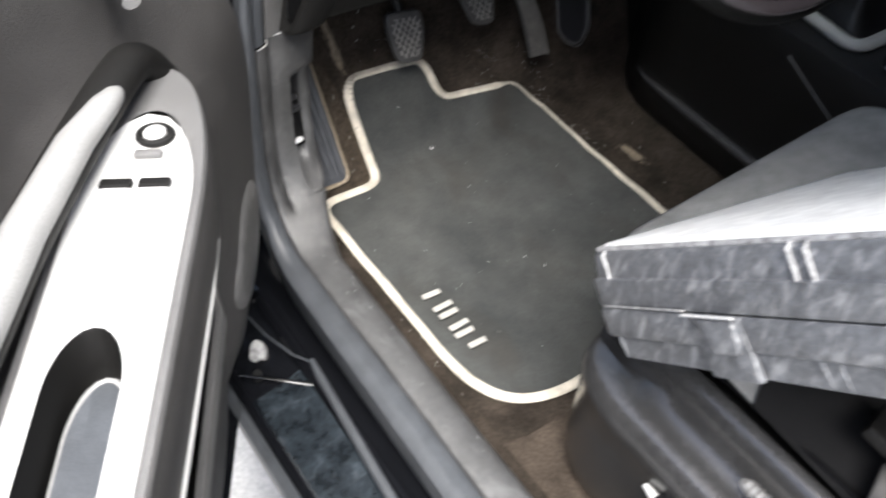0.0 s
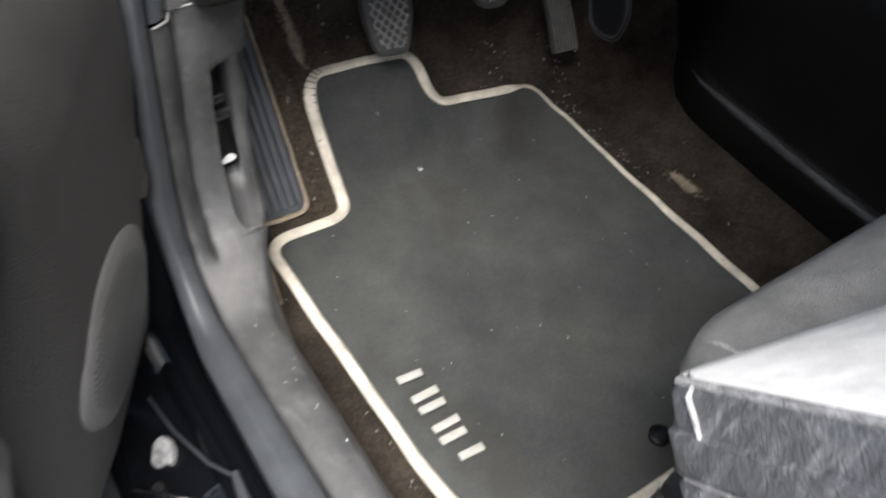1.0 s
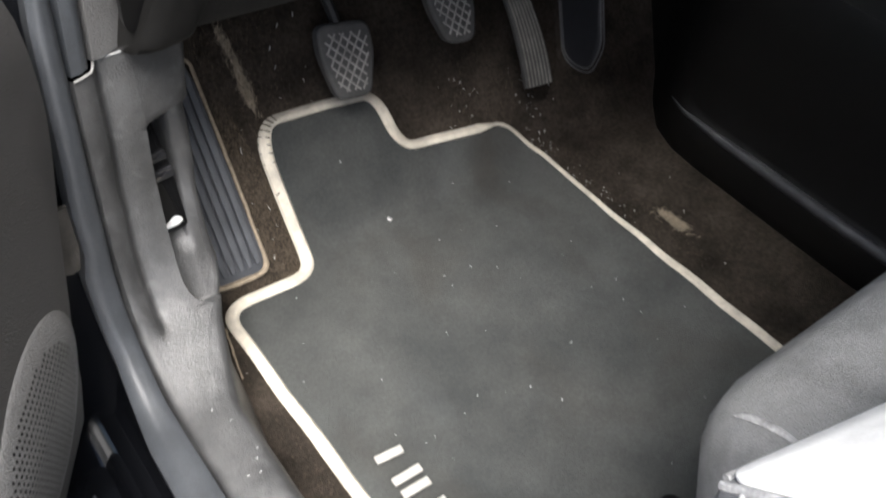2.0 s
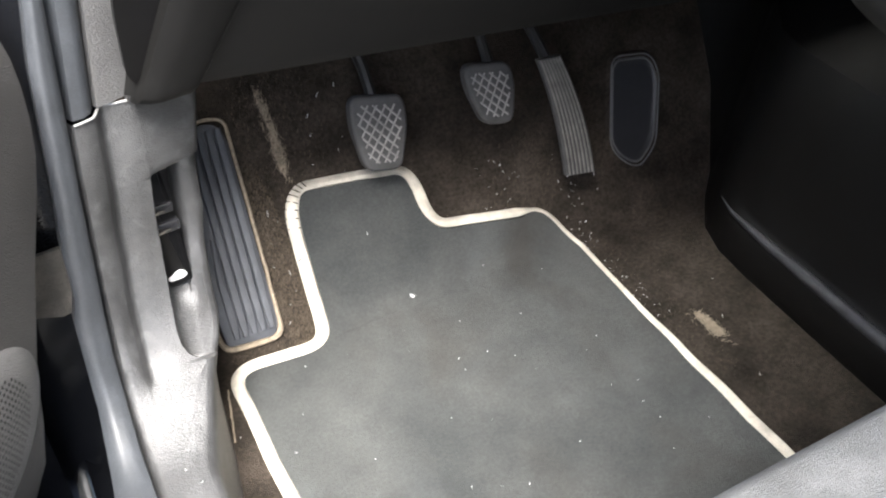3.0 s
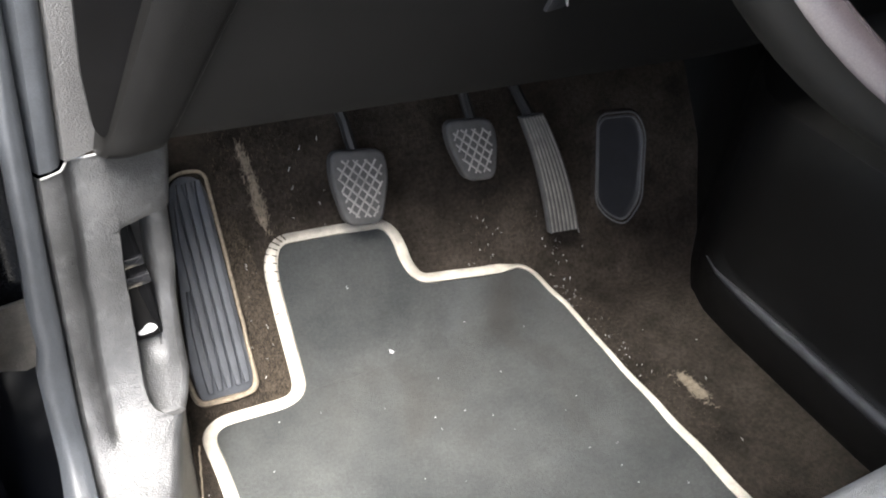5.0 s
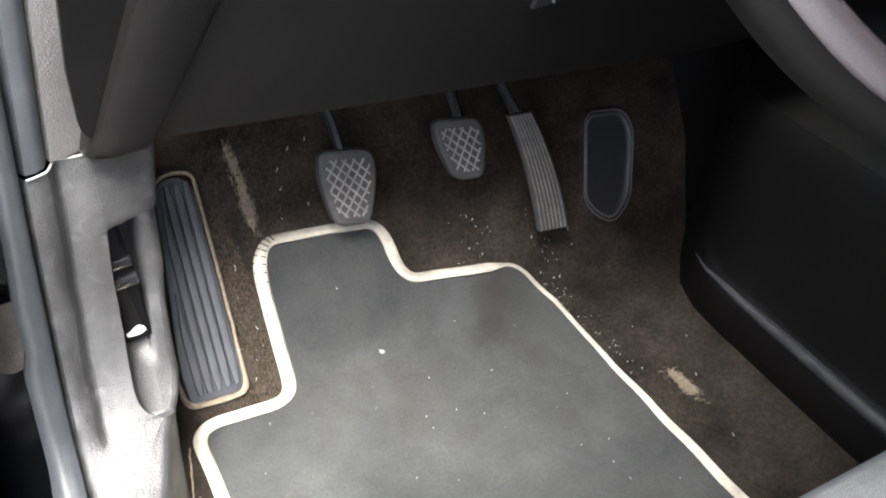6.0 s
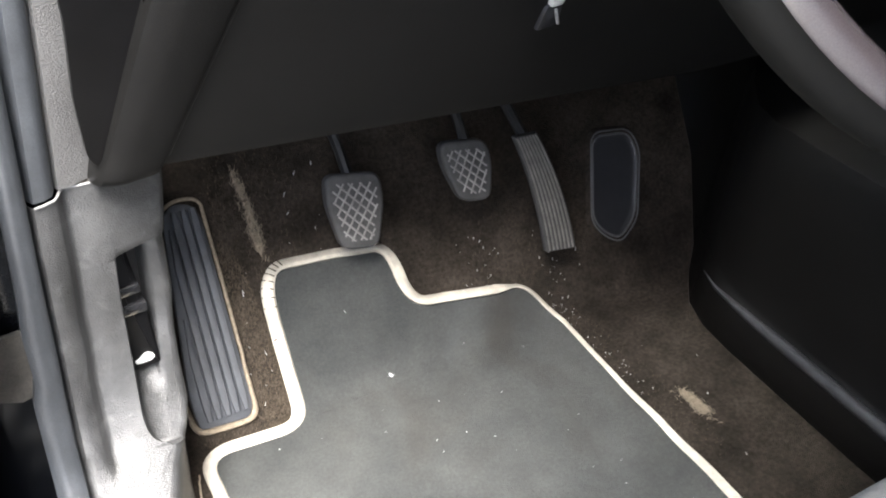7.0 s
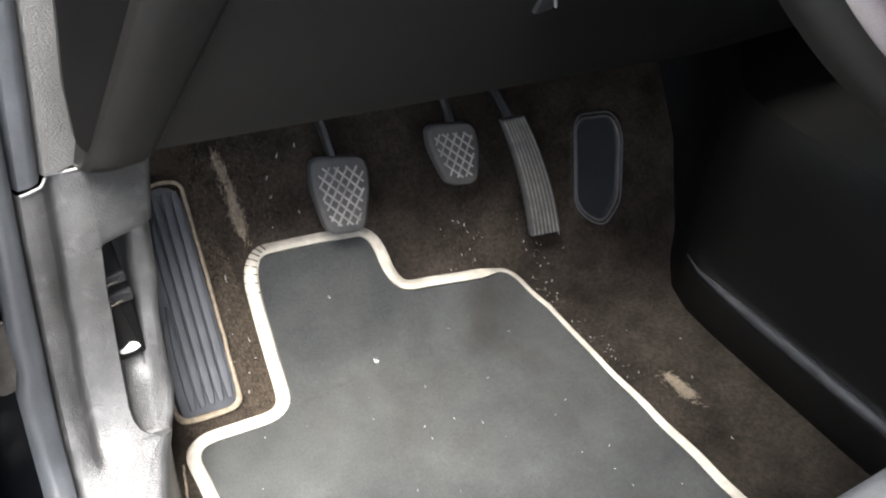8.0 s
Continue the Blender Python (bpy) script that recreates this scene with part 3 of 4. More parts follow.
cross_pedal("clutch_pedal", (0.0215, 0.036, 0.1415), (1, -0.10, -0.16), (-0.12, 0.40, 0.9), 0.063, 0.040, 0.078, "worn rubber clutch pedal with crossed tread", (0.0, 0.16, 0.37), -0.08)
cross_pedal("brake_pedal", (0.154, 0.028, 0.163), (1, -0.10, -0.12), (-0.24, 0.35, 0.9), 0.058, 0.035, 0.066, "worn rubber brake pedal with crossed tread", (0.11, 0.14, 0.37), -0.22)

acc = thing("accelerator_pedal", (0.252, 0.0, 0.08), "long ribbed grey accelerator pedal", "pedal")
ACC = [(Vector((0.2525, 0.0, 0.0825)), Vector((0.0205, 0, -0.0035))), (Vector((0.2385, 0.014, 0.157)), Vector((0.019, 0, -0.004))), (Vector((0.2185, 0.034, 0.2225)), Vector((0.0148, 0, -0.001)))]
ACC_N = Vector((-0.1, -0.95, 0.25)).normalized()


def acc_at(q, w, up):
    """A point of the accelerator: q along it, w across from -1 to 1, up over its back."""
    k = ((1 - q) * (1 - 2 * q), 4 * q * (1 - q), q * (2 * q - 1))
    c = sum((p * f for (p, _), f in zip(ACC, k)), Vector())
    h = sum((v * f for (_, v), f in zip(ACC, k)), Vector())
    return c + h * w + ACC_N * up


part("pad", loft([[acc_at(i / 14, w, z) for w, z in ((-1, 0), (-1, 0.006), (-0.9, 0.008), (0.9, 0.008), (1, 0.006), (1, 0))] for i in range(15)], close=True, cap=True), M_PEDAL, acc)
for k in range(7):
    part("rib", tube([acc_at(q, -0.78 + 0.26 * k, 0.0085) for q in [0.01 + 0.098 * i for i in range(11)]], 0.0013, 6, up=tuple(ACC_N)), M_GAS, acc)
part("arm", tube([acc_at(0.9, 0, -0.002), (0.212, 0.08, 0.26), (0.21, 0.16, 0.34)], 0.006, 8), M_STEEL, acc)

# ---- foot rest on the left of the toe board ----
m_rest = axes((-0.150, -0.004, toe(-0.004) + 0.004), (1, 0, 0), (0.02, 1, RISE))
rest = thing("foot_rest", (-0.150, 0.0, 0.01), "ribbed blue-black rubber foot rest on the carpet", "foot rest")
REST = [(-0.029, -0.002), (0.021, -0.006), (0.0275, 0.006), (0.0345, 0.203), (0.028, 0.2185), (0.010, 0.2225), (-0.003, 0.212), (-0.031, 0.03)]
out = [(p.x, p.y) for p in fillet([(x, y, 0) for x, y in REST], [0.006, 0.008, 0.006, 0.012, 0.010, 0.012, 0.012, 0.02], steps=4)]
part("base", prism(out, 0.0045, m_rest, 0.0015), M_REST, rest)


def rest_side(y):
    """Left and right edge of the foot rest's ribbed field at y."""
    return -0.0275 + 0.0285 * max(0.0, min(1.0, (y - 0.01) / 0.20)), 0.0240 + 0.0078 * y / 0.2


for k in range(5):
    rows = []
    for i in range(15):
        y = 0.004 + 0.210 * i / 14
        left, right = rest_side(y)
        q = right - 0.0094 * k - (0.0012 if i in (0, 14) else 0.0)
        p = max(left, right - 0.0094 * (k + 1) + 0.0009 + (0.0012 if i in (0, 14) else 0.0))
        if q - p < 0.003:
            break
        rows.append([m_rest @ Vector(v) for v in ((p, y, 0.003), (p, y, 0.0068), (p + 0.0010, y, 0.0080), ((p + q) / 2, y, 0.0084), (q - 0.0010, y, 0.0080), (q, y, 0.0068), (q, y, 0.003))])
    part("rib", loft(rows, close=True, cap=True), M_REST, rest)
worn = fillet([(-0.036, 0.03, 0), (-0.033, -0.005, 0), (0.0, -0.0085, 0), (0.0285, -0.0085, 0), (0.0330, 0.06, 0), (0.0350, 0.12, 0), (0.0385, 0.2225, 0), (0.010, 0.2265, 0), (-0.010, 0.212, 0)], 0.012, closed=False, steps=5)
part("worn_edge", tube([m_rest @ Vector((p.x + 0.0008 * noise.noise(p * 90), p.y, 0.0006)) for p in worn], [0.0019 + 0.0016 * max(0.0, 1 - max(0.0, p.y) / 0.03) for p in worn], 6), M_FRAY, rest, "tan frayed carpet edge")

# ---- embossed pad right of the accelerator ----
m_pad = axes((0.3614, 0.020, toe(0.020) + 0.001), (1, 0, 0), (0, 1, RISE))
pad = thing("heel_panel", (0.37, 0.05, 0.08), "dark embossed rubber panel set in the carpet", "panel")


def pad_line(e):
    """The panel's outline, drawn in by e."""
    c = Vector((0.016, 0.066, 0))
    pts = []
    for x, y in ((0.001, -0.0026), (0.034, 0.019), (0.066, 0.103), (0.059, 0.1316), (0.010, 0.1385), (-0.001, 0.131), (-0.033, 0.034), (-0.021, 0.012)):
        d = Vector((x, y, 0)) - c
        pts.append(c + d * (1 - e / d.length))
    return fillet(pts, [0.014, 0.014, 0.014, 0.014, 0.012, 0.012, 0.014, 0.012], steps=4)


part("plate", loft([[m_pad @ Vector((p.x, p.y, z)) for p in pad_line(e)] for e, z in ((0.004, -0.002), (0.005, 0.0012), (0.0075, 0.0002), (0.010, -0.0012), (0.016, -0.0015))], close=True, cap=True), M_PAD, pad)
part("raised_rim", loft([[m_pad @ Vector((p.x, p.y, z)) for p in pad_line(e)] for e, z in ((-0.005, -0.004), (-0.002, 0.0005), (0.0005, 0.0022), (0.002, 0.0022), (0.004, 0.0004), (0.005, -0.003))], close=True), M_CARPET, pad, "carpet-covered raised rim")
# Grey beads paint the bright lines that light draws along the rim.
for e, z, r in ((0.0010, 0.0024, 0.0011), (0.0064, 0.0014, 0.0013)):
    part("bead", tube([m_pad @ Vector((p.x, p.y, z)) for p in pad_line(e)], r, 6, closed=True, up=(0, -0.8, 0.6)), M_TRIM, pad, "thin grey bead painting the rim's glint")

# ---- centre console ----
console = thing("centre_console", (0.50, -0.3, 0.0), "black plastic centre console beside the driver's footwell", "console")
rows = []
LOW = [(-1.1, 0.366), (-0.35, 0.375), (-0.16, 0.384), (-0.11, 0.389), (-0.07, 0.403), (-0.03, 0.437), (0.0, 0.468), (0.06, 0.498), (0.34, 0.53)]
for y in [-1.1, -0.8, -0.6, -0.45, -0.35, -0.28, -0.22, -0.19, -0.16, -0.135, -0.11, -0.09, -0.07, -0.05, -0.03, -0.01, 0.0, 0.03, 0.06, 0.10, 0.16, 0.24, 0.34]:
    low = between(y, LOW)
    k = 1 - ease(y, -0.13, -0.05)
    lift = max(0.0, toe(y))
    zf = carpet_z(low, y) - 0.006
    top = 0.5 * lift
    a, b = Vector((low, y, zf)), Vector((low + 0.022, y, 0.12 + 0.8 * lift))
    mix = lambda x, z, q: tuple(a.lerp(b, q).lerp(Vector((x, y, z)), k))
    rows.append([(low + 0.01, y, zf - 0.02), (low, y, zf), mix(low + 0.001, zf + 0.02, 0.14), mix(low + 0.003, 0.034, 0.28), mix(low + 0.006, 0.041, 0.42), mix(low + 0.010, 0.0445, 0.56), mix(low + 0.015, 0.047, 0.70), mix(low + 0.019, 0.053, 0.85),
                 (low + 0.022, y, 0.12 + 0.8 * lift), (low + 0.034, y, 0.20 + top), (low + 0.038, y, 0.232 + top), (low + 0.046, y, 0.246 + top), (0.62, y, 0.25 + top), (0.65, y, 0.22), (0.66, y, 0.0)])
part("side_and_top", loft(rows), M_CONSOLE, console)
part("seam", tube([(0.4105, -0.345, 0.221), (0.4075, -0.385, 0.202), (0.4015, -0.445, 0.176), (0.396, -0.52, 0.145)], 0.0014, 6), M_TRIM, console, "thin grey panel joint")
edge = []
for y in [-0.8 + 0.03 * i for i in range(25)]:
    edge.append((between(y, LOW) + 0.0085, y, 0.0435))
# Paler bead paints the sheen along the console ledge.
part("ledge_edge", tube(edge, [0.0070] * 20 + [0.0062, 0.0052, 0.004, 0.0025, 0.001], 10), M_LEDGE, console, "smooth grey ledge edge with its sheen in the colour")
bezel = thing("shifter_bezel", (0.48, -0.31, 0.25), "silver framed gear lever surround on the console", "shifter bezel")
ring = fillet([(0.456, -0.412, 0.252), (0.61, -0.420, 0.252), (0.61, -0.30, 0.252), (0.472, -0.30, 0.252)], 0.03)
part("frame", tube(ring, 0.011, 10, flat=0.7, closed=True), M_SILVER, bezel)
part("boot", loft([[Vector((0.525, -0.35, 0.25)) + Vector(((p.x - 0.525) * k, (p.y + 0.35) * k, dz)) for p in ring] for k, dz in ((0.95, 0.0), (0.8, 0.015), (0.6, 0.02), (0.35, 0.045), (0.2, 0.07))], close=True, cap=True), M_BLACK, bezel, "black folded gear lever boot")
cup = thing("cup_holder", (0.49, -0.50, 0.25), "chrome rimmed cup holder in the console", "cup holder")
part("rim", tube([(0.49 + 0.042 * math.cos(a / 24 * 2 * math.pi), -0.485 + 0.042 * math.sin(a / 24 * 2 * math.pi), 0.252) for a in range(24)], 0.004, 8, closed=True), M_CHROME, cup)

# ---- dashboard ----
dash = thing("dashboard", (0.4, 0.0, 0.35), "dark grey grained plastic lower dashboard", "dashboard")


def dash_profile(x, proud=0.0):
    d = -0.085 * (x + 0.17) if x < 0.35 else -0.0442
    base = [(0.36, 0.46), (0.20, 0.42), (0.02, 0.378), (-0.05, 0.358), (-0.072, 0.353), (-0.081, 0.356), (-0.087, 0.366), (-0.105, 0.42), (-0.125, 0.48), (-0.145, 0.54), (-0.165, 0.60), (-0.17, 0.64), (-0.15, 0.68), (-0.05, 0.73), (0.15, 0.77), (0.40, 0.78)]
    return [(x, y - proud if y < 0.0 else y, z + d) for y, z in base]


part("knee_panel", loft([dash_profile(-0.172 + 0.03 * i) for i in range(47)]), M_DASH, dash)
rows = []
for z in [0.352, 0.356, 0.362, 0.37, 0.385, 0.40, 0.42, 0.45, 0.48, 0.52, 0.56, 0.60, 0.66]:
    a = -0.2155 + 0.36 * (z - 0.377)
    b = -0.168 + 0.49 * (z - 0.373)
    yf = -0.087 - 0.33 * (max(z, 0.366) - 0.366) + (0.012 if z < 0.354 else (0.004 if z < 0.36 else 0))
    rows.append([(a - 0.001, yf + 0.06, z), (a, yf + 0.014, z), (a + 0.0015, yf + 0.002, z), (a + 0.005, yf - 0.006, z), (a + 0.012, yf - 0.010, z), (a + (b - a) * 0.45, yf - 0.0115, z), (b - 0.006, yf - 0.009, z), (b - 0.0015, yf - 0.007, z), (b, yf - 0.004, z), (b + 0.0005, yf + 0.012, z)])
part("end_column", loft(rows), M_DASH, dash, "rounded grey dashboard end")
part("panel_gap", tube([(-0.168 + 0.49 * (z - 0.373) + 0.0012, -0.089 - 0.33 * (z - 0.366), z) for z in (0.368, 0.40, 0.45, 0.50, 0.56, 0.60)], 0.0014, 6), M_BLACK, dash, "black shadow gap beside the knee panel")
m_cap = axes((-0.2, -0.083, 0.372), (1, 0, 0), (0, -0.30, 1))
cap_line = fillet([(-0.0165, 0.0, 0), (-0.006, 0.022, 0), (0.012, 0.062, 0), (0.030, 0.115, 0), (0.052, 0.20, 0), (-0.02, 0.25, 0), (-0.018, 0.12, 0), (-0.0225, 0.062, 0), (-0.022, 0.012, 0)], 0.006)
part("end_cap", prism([(p.x, p.y) for p in cap_line], 0.006, m_cap), M_BLACK, dash, "black side cap of the dashboard")
clip = part("clip", box((0.026, 0.010, 0.024), bevel=0.003, m=pose(0.138, -0.1105, 0.420, 20, 0, 10), taper=(0.7, 1)), M_PAD, dash, "dark grey plastic fastener clip")
part("clip_tab", box((0.014, 0.012, 0.008), bevel=0.002, m=pose(0.139, -0.1165, 0.434, 20, 0, 10)), M_LIGHT, clip, "pale plastic tab")
part("clip_rib", tube([(0.1455, -0.1140, 0.4115), (0.1420, -0.1170, 0.4180), (0.1390, -0.1190, 0.4260)], [0.0012, 0.0016, 0.0012], 8), M_CASE_EDGE, clip, "pale worn rib")

# ---- steering wheel ----
wheel = thing("steering_wheel", (0.126, -0.429, 0.662), "dark leather steering wheel with a plum sheen", "steering wheel")
tilt = radians(29.4)
wu, wv, wn2 = Vector((1, 0, 0)), Vector((0, math.sin(tilt), math.cos(tilt))), Vector((0, -math.cos(tilt), math.sin(tilt)))
wc = Vector((0.126, -0.429, 0.664))
turn = [i * 2 * math.pi / 96 for i in range(96)]
# One rim split in two colours: lit plum face, shaded dark underside.
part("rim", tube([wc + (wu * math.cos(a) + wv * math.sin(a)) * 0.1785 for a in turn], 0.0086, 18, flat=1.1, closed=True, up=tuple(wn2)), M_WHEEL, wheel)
part("rim_shade", tube([wc - wn2 * 0.008 + (wu * math.cos(a) + wv * math.sin(a)) * 0.1850 for a in turn], 0.0098, 18, flat=1.1, closed=True, up=tuple(wn2)), M_WHEEL_SHADE, wheel, "dark tube for the shaded underside of the rim")
part("hub", box((0.15, 0.05, 0.12), bevel=0.02, m=pose(0.126, -0.412, 0.668, -29, 0, 0), seg=3), M_BLACK, wheel)
for a in (10, 170, 270):
    v = wu * math.cos(radians(a)) + wv * math.sin(radians(a))
    part("spoke", tube([wc + v * 0.05 + Vector((0, 0.02, 0)), wc + v * 0.165], [0.02, 0.010], 8, flat=0.5, up=(0, -1, 0)), M_BLACK, wheel)
column = thing("steering_column", (0.126, -0.25, 0.57), "black plastic steering column shroud", "steering column")
part("shroud", loft([[Vector((0.126, y, z)) + Vector((r * math.cos(a), 0, r * 0.8 * math.sin(a))) for a in [i * 2 * math.pi / 20 for i in range(20)]] for y, z, r in ((-0.39, 0.635, 0.045), (-0.36, 0.615, 0.062), (-0.2, 0.54, 0.070), (-0.05, 0.48, 0.062))], close=True, cap=True), M_BLACK, column)

# ---- driver's seat ----
seat = thing("car_seat", (0.14, -0.8, 0.0), "charcoal cloth driver's seat with a grey plastic side shield", "car seat")
rows = []
prof = [(-0.56, 0.02), (-0.505, 0.10), (-0.482, 0.17), (-0.474, 0.21), (-0.478, 0.236), (-0.492, 0.255), (-0.52, 0.268), (-0.58, 0.275), (-0.70, 0.268), (-0.85, 0.255), (-1.0, 0.25)]
for i in range(33):
    q = i / 32
    x = -0.086 + 0.511 * q
    e = abs(2 * q - 1)
    round_in = 0.075 * max(0.0, (e - 0.66) / 0.34) ** 2.4
    bol = 0.016 * bump01(e, 0.55, 1.2, 0.25)
    rows.append([(x, y - round_in * (1 if y > -0.6 else 0.3), z - round_in * 0.35 + (bol if y < -0.56 and z > 0.2 else 0)) for y, z in prof])
part("cushion", loft(rows), M_FABRIC, seat)
# Black sheet over the cushion side paints the shade under the case.
part("side_shade", loft([[(x - 0.004, y, z + 0.004) for x, y, z in r[8:]] for r in rows[:11]]), M_CUSHION_SHADE, seat, "black sheet for the case's shade on the cushion")
part("piping", tube([(-0.084 + 0.0, -0.585 - 0.04 * k, 0.247 + 0.002 * k) for k in range(10)], 0.003, 6), M_BLACK, seat, "black cushion edge piping")
part("corner_seam", tube([(-0.0375, -0.4975, 0.2475), (-0.036, -0.503, 0.2525), (-0.0345, -0.513, 0.2580), (-0.035, -0.526, 0.2635), (-0.036, -0.545, 0.2690)], [0.001, 0.003, 0.0036, 0.003, 0.002], 8, flat=0.5), M_CASE_EDGE, seat, "pale seam at the cushion corner")
# Added black box blocks the view through the gap beside the cushion.
part("seat_filler", box((0.50, 0.62, 0.20), bevel=0.01, m=pose(0.15, -0.87, 0.115)), M_BLACK, seat, "black filler box behind the gap beside the cushion")
part("backrest", box((0.48, 0.14, 0.62), bevel=0.05, m=pose(0.15, -1.06, 0.55, 14, 0, 0), seg=4), M_FABRIC, seat)
def shield_row(y, o, ztop):
    """One cut through the side shield: o is how far its lower ridge stands out, ztop the height of its upper one."""
    pts = [(-0.086, ztop - 0.020), (-0.092, ztop - 0.004), (-0.098, ztop + 0.001), (-0.105, ztop), (-0.113, ztop - 0.006), (-0.118, ztop - 0.016), (-0.120, ztop - 0.030)]
    low = -0.120 - o
    pts += [(-0.120 - o * 0.25, 0.210), (-0.120 - o * 0.60, 0.207), (low + 0.004, 0.206), (low, 0.203), (low - 0.005, 0.197), (low - 0.008, 0.188), (low - 0.009, 0.176), (low - 0.006, 0.160), (low - 0.006, 0.12), (low - 0.012, 0.06), (low - 0.008, 0.02), (low + 0.02, 0.005)]
    return [(x, y, z) for x, z in pts]


rows = []
for i in range(40):
    q = i / 39
    y = -0.552 - 0.65 * q ** 1.6
    d = (-0.552 - y) / 0.085
    g = math.sqrt(max(0.0, 1 - max(0.0, 1 - d) ** 2))
    t2 = min(1.0, max(0.0, (-0.56 - y) / 0.12))
    rows.append(shield_row(y, 0.004 + 0.038 * g, 0.226 + 0.026 * t2 * t2 * (3 - 2 * t2)))
shield = part("side_shield", loft(rows), M_SHIELD, seat, "grey plastic side shield")
lever = part("lever", tube([(-0.171, -0.700, 0.145), (-0.178, -0.74, 0.147), (-0.180, -0.86, 0.155)], [0.006, 0.008, 0.008], 8), M_BLACK, seat)
part("lever_tip", tube([(-0.1715, -0.692, 0.147), (-0.1735, -0.704, 0.149), (-0.174, -0.708, 0.149)], [0.0032, 0.0048, 0.0045], 10), M_LIGHT, seat, "pale lever tip")
knob = part("adjuster", tube([(-0.139, -0.764, 0.232), (-0.140, -0.770, 0.236), (-0.1415, -0.82, 0.237)], [0.004, 0.0068, 0.0068], 12), M_SILVER, seat, "grey ribbed adjuster")
for k in range(7):
    part("ridge", tube([(-0.140, -0.774 - k * 0.0065, 0.2362), (-0.140, -0.7765 - k * 0.0065, 0.2362)], 0.0078, 12), M_TRIM, knob)
part("belt_anchor", box((0.055, 0.085, 0.014), bevel=0.004, m=pose(-0.045, -0.845, 0.305, 14, 20, 12)), M_DASH, seat, "black webbing and buckle")
part("belt_strap", box((0.048, 0.13, 0.003), bevel=0.001, m=pose(-0.06, -0.90, 0.285, 6, -34, 24)), M_BLACK, seat, "black belt webbing")

# ---- case leaning on the seat ----
psi, th, ro = radians(-6), radians(46), radians(-9)
cb = Vector((math.cos(psi) * math.cos(ro), math.sin(psi) * math.cos(ro), math.sin(ro)))
cc = Vector((math.sin(psi) * math.cos(th), -math.cos(psi) * math.cos(th), math.sin(th)))
m_case = axes((-0.160, -0.536, 0.349), cc, cb) @ Matrix.Scale(1.06, 4)
if (m_case.to_3x3() @ Vector((0, 0, 1))).z > 0:
    CS = 1
else:
    CS = -1
case = thing("equipment_case", (-0.15, -0.62, 0.29), "scuffed grey moulded plastic case leaning on the seat", "case")


def case_shell(z_top, z_bot, inset):
    """One half of the case, in its own frame: x back along the side, y across, z out of the lid."""
    L, W = 0.42, 0.31
    rows = []
    hgt = z_top - z_bot
    for q, ins in inset:
        z = z_bot + hgt * q
        o = fillet([(0.007 + ins, ins, 0), (L - ins, ins, 0), (L - ins, W - ins, 0), (0.007 + ins, W - ins, 0)], 0.012, steps=5)
        rows.append([m_case @ Vector((p.x, p.y, z * CS)) for p in o])
    return loft(rows, close=True, cap=True)


lid = part("lid", case_shell(0.0, -0.0505, [(0.0, 0.004), (0.04, 0.0025), (0.44, 0.002), (0.47, 0.002), (0.50, 0.005), (0.86, 0.006), (0.95, 0.009), (1.0, 0.016)]), M_CASE, case)
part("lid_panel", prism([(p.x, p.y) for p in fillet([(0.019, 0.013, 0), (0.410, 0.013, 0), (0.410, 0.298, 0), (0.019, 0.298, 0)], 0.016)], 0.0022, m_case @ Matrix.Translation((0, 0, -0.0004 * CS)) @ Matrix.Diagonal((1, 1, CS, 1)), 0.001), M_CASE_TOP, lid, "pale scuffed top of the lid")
part("lid_edge", tube([m_case @ Vector((x, 0.0105, -0.0015 * CS)) for x in (0.022, 0.12, 0.20, 0.30, 0.40)], 0.0026, 8), M_CASE_EDGE, lid, "white worn lid edge")
part("lid_edge", tube([m_case @ Vector((0.0175, y, -0.0015 * CS)) for y in (0.016, 0.10, 0.20, 0.29)], 0.0024, 8), M_CASE_EDGE, lid, "white worn lid edge")
part("base", case_shell(-0.0520, -0.101, [(0.0, 0.016), (0.06, 0.011), (0.44, 0.009), (0.47, 0.005), (0.52, 0.003), (0.94, 0.002), (1.0, 0.004)]), M_CASE, case)
part("split_edge", tube([m_case @ Vector((x, 0.0015, -0.0497 * CS)) for x in (0.024, 0.08, 0.14)], 0.0010, 6), M_CASE_EDGE, lid, "white worn rim at the joint")
for x0 in (0.036, 0.262, 0.277):
    part("rib", tube([m_case @ Vector((x0, 0.010, -0.001 * CS)), m_case @ Vector((x0 + 0.001, 0.0045, -0.006 * CS)), m_case @ Vector((x0 + 0.003, 0.0045, -0.018 * CS)), m_case @ Vector((x0 + 0.005, 0.0035, -0.0265 * CS))], [0.0012, 0.0019, 0.0019, 0.0014], 8), M_CASE_EDGE, lid, "pale raised rib")
for x0 in (0.026, 0.265, 0.280):
    part("rib", tube([m_case @ Vector((x0, 0.0095, -0.0785 * CS)), m_case @ Vector((x0 + 0.001, 0.0098, -0.086 * CS)), m_case @ Vector((x0 + 0.003, 0.0125, -0.098 * CS))], 0.0022, 8), M_CASE, case)
m_side = m_case @ Matrix(((1, 0, 0, 0), (0, 0, -1, 0.0065), (0, CS, 0, 0), (0, 0, 0, 1)))
latch = part("latch", prism([(p.x, p.y) for p in fillet([(0.144, -0.0525, 0), (0.203, -0.0525, 0), (0.212, -0.099, 0), (0.160, -0.099, 0)], 0.003)], 0.0050, m_side, 0.0015), M_CASE, case)
part("latch_tongue", prism([(p.x, p.y) for p in fillet([(0.155, -0.054, 0), (0.199, -0.054, 0), (0.199, -0.080, 0), (0.169, -0.080, 0)], 0.007)], 0.0085, m_side, 0.002), M_CASE, latch)
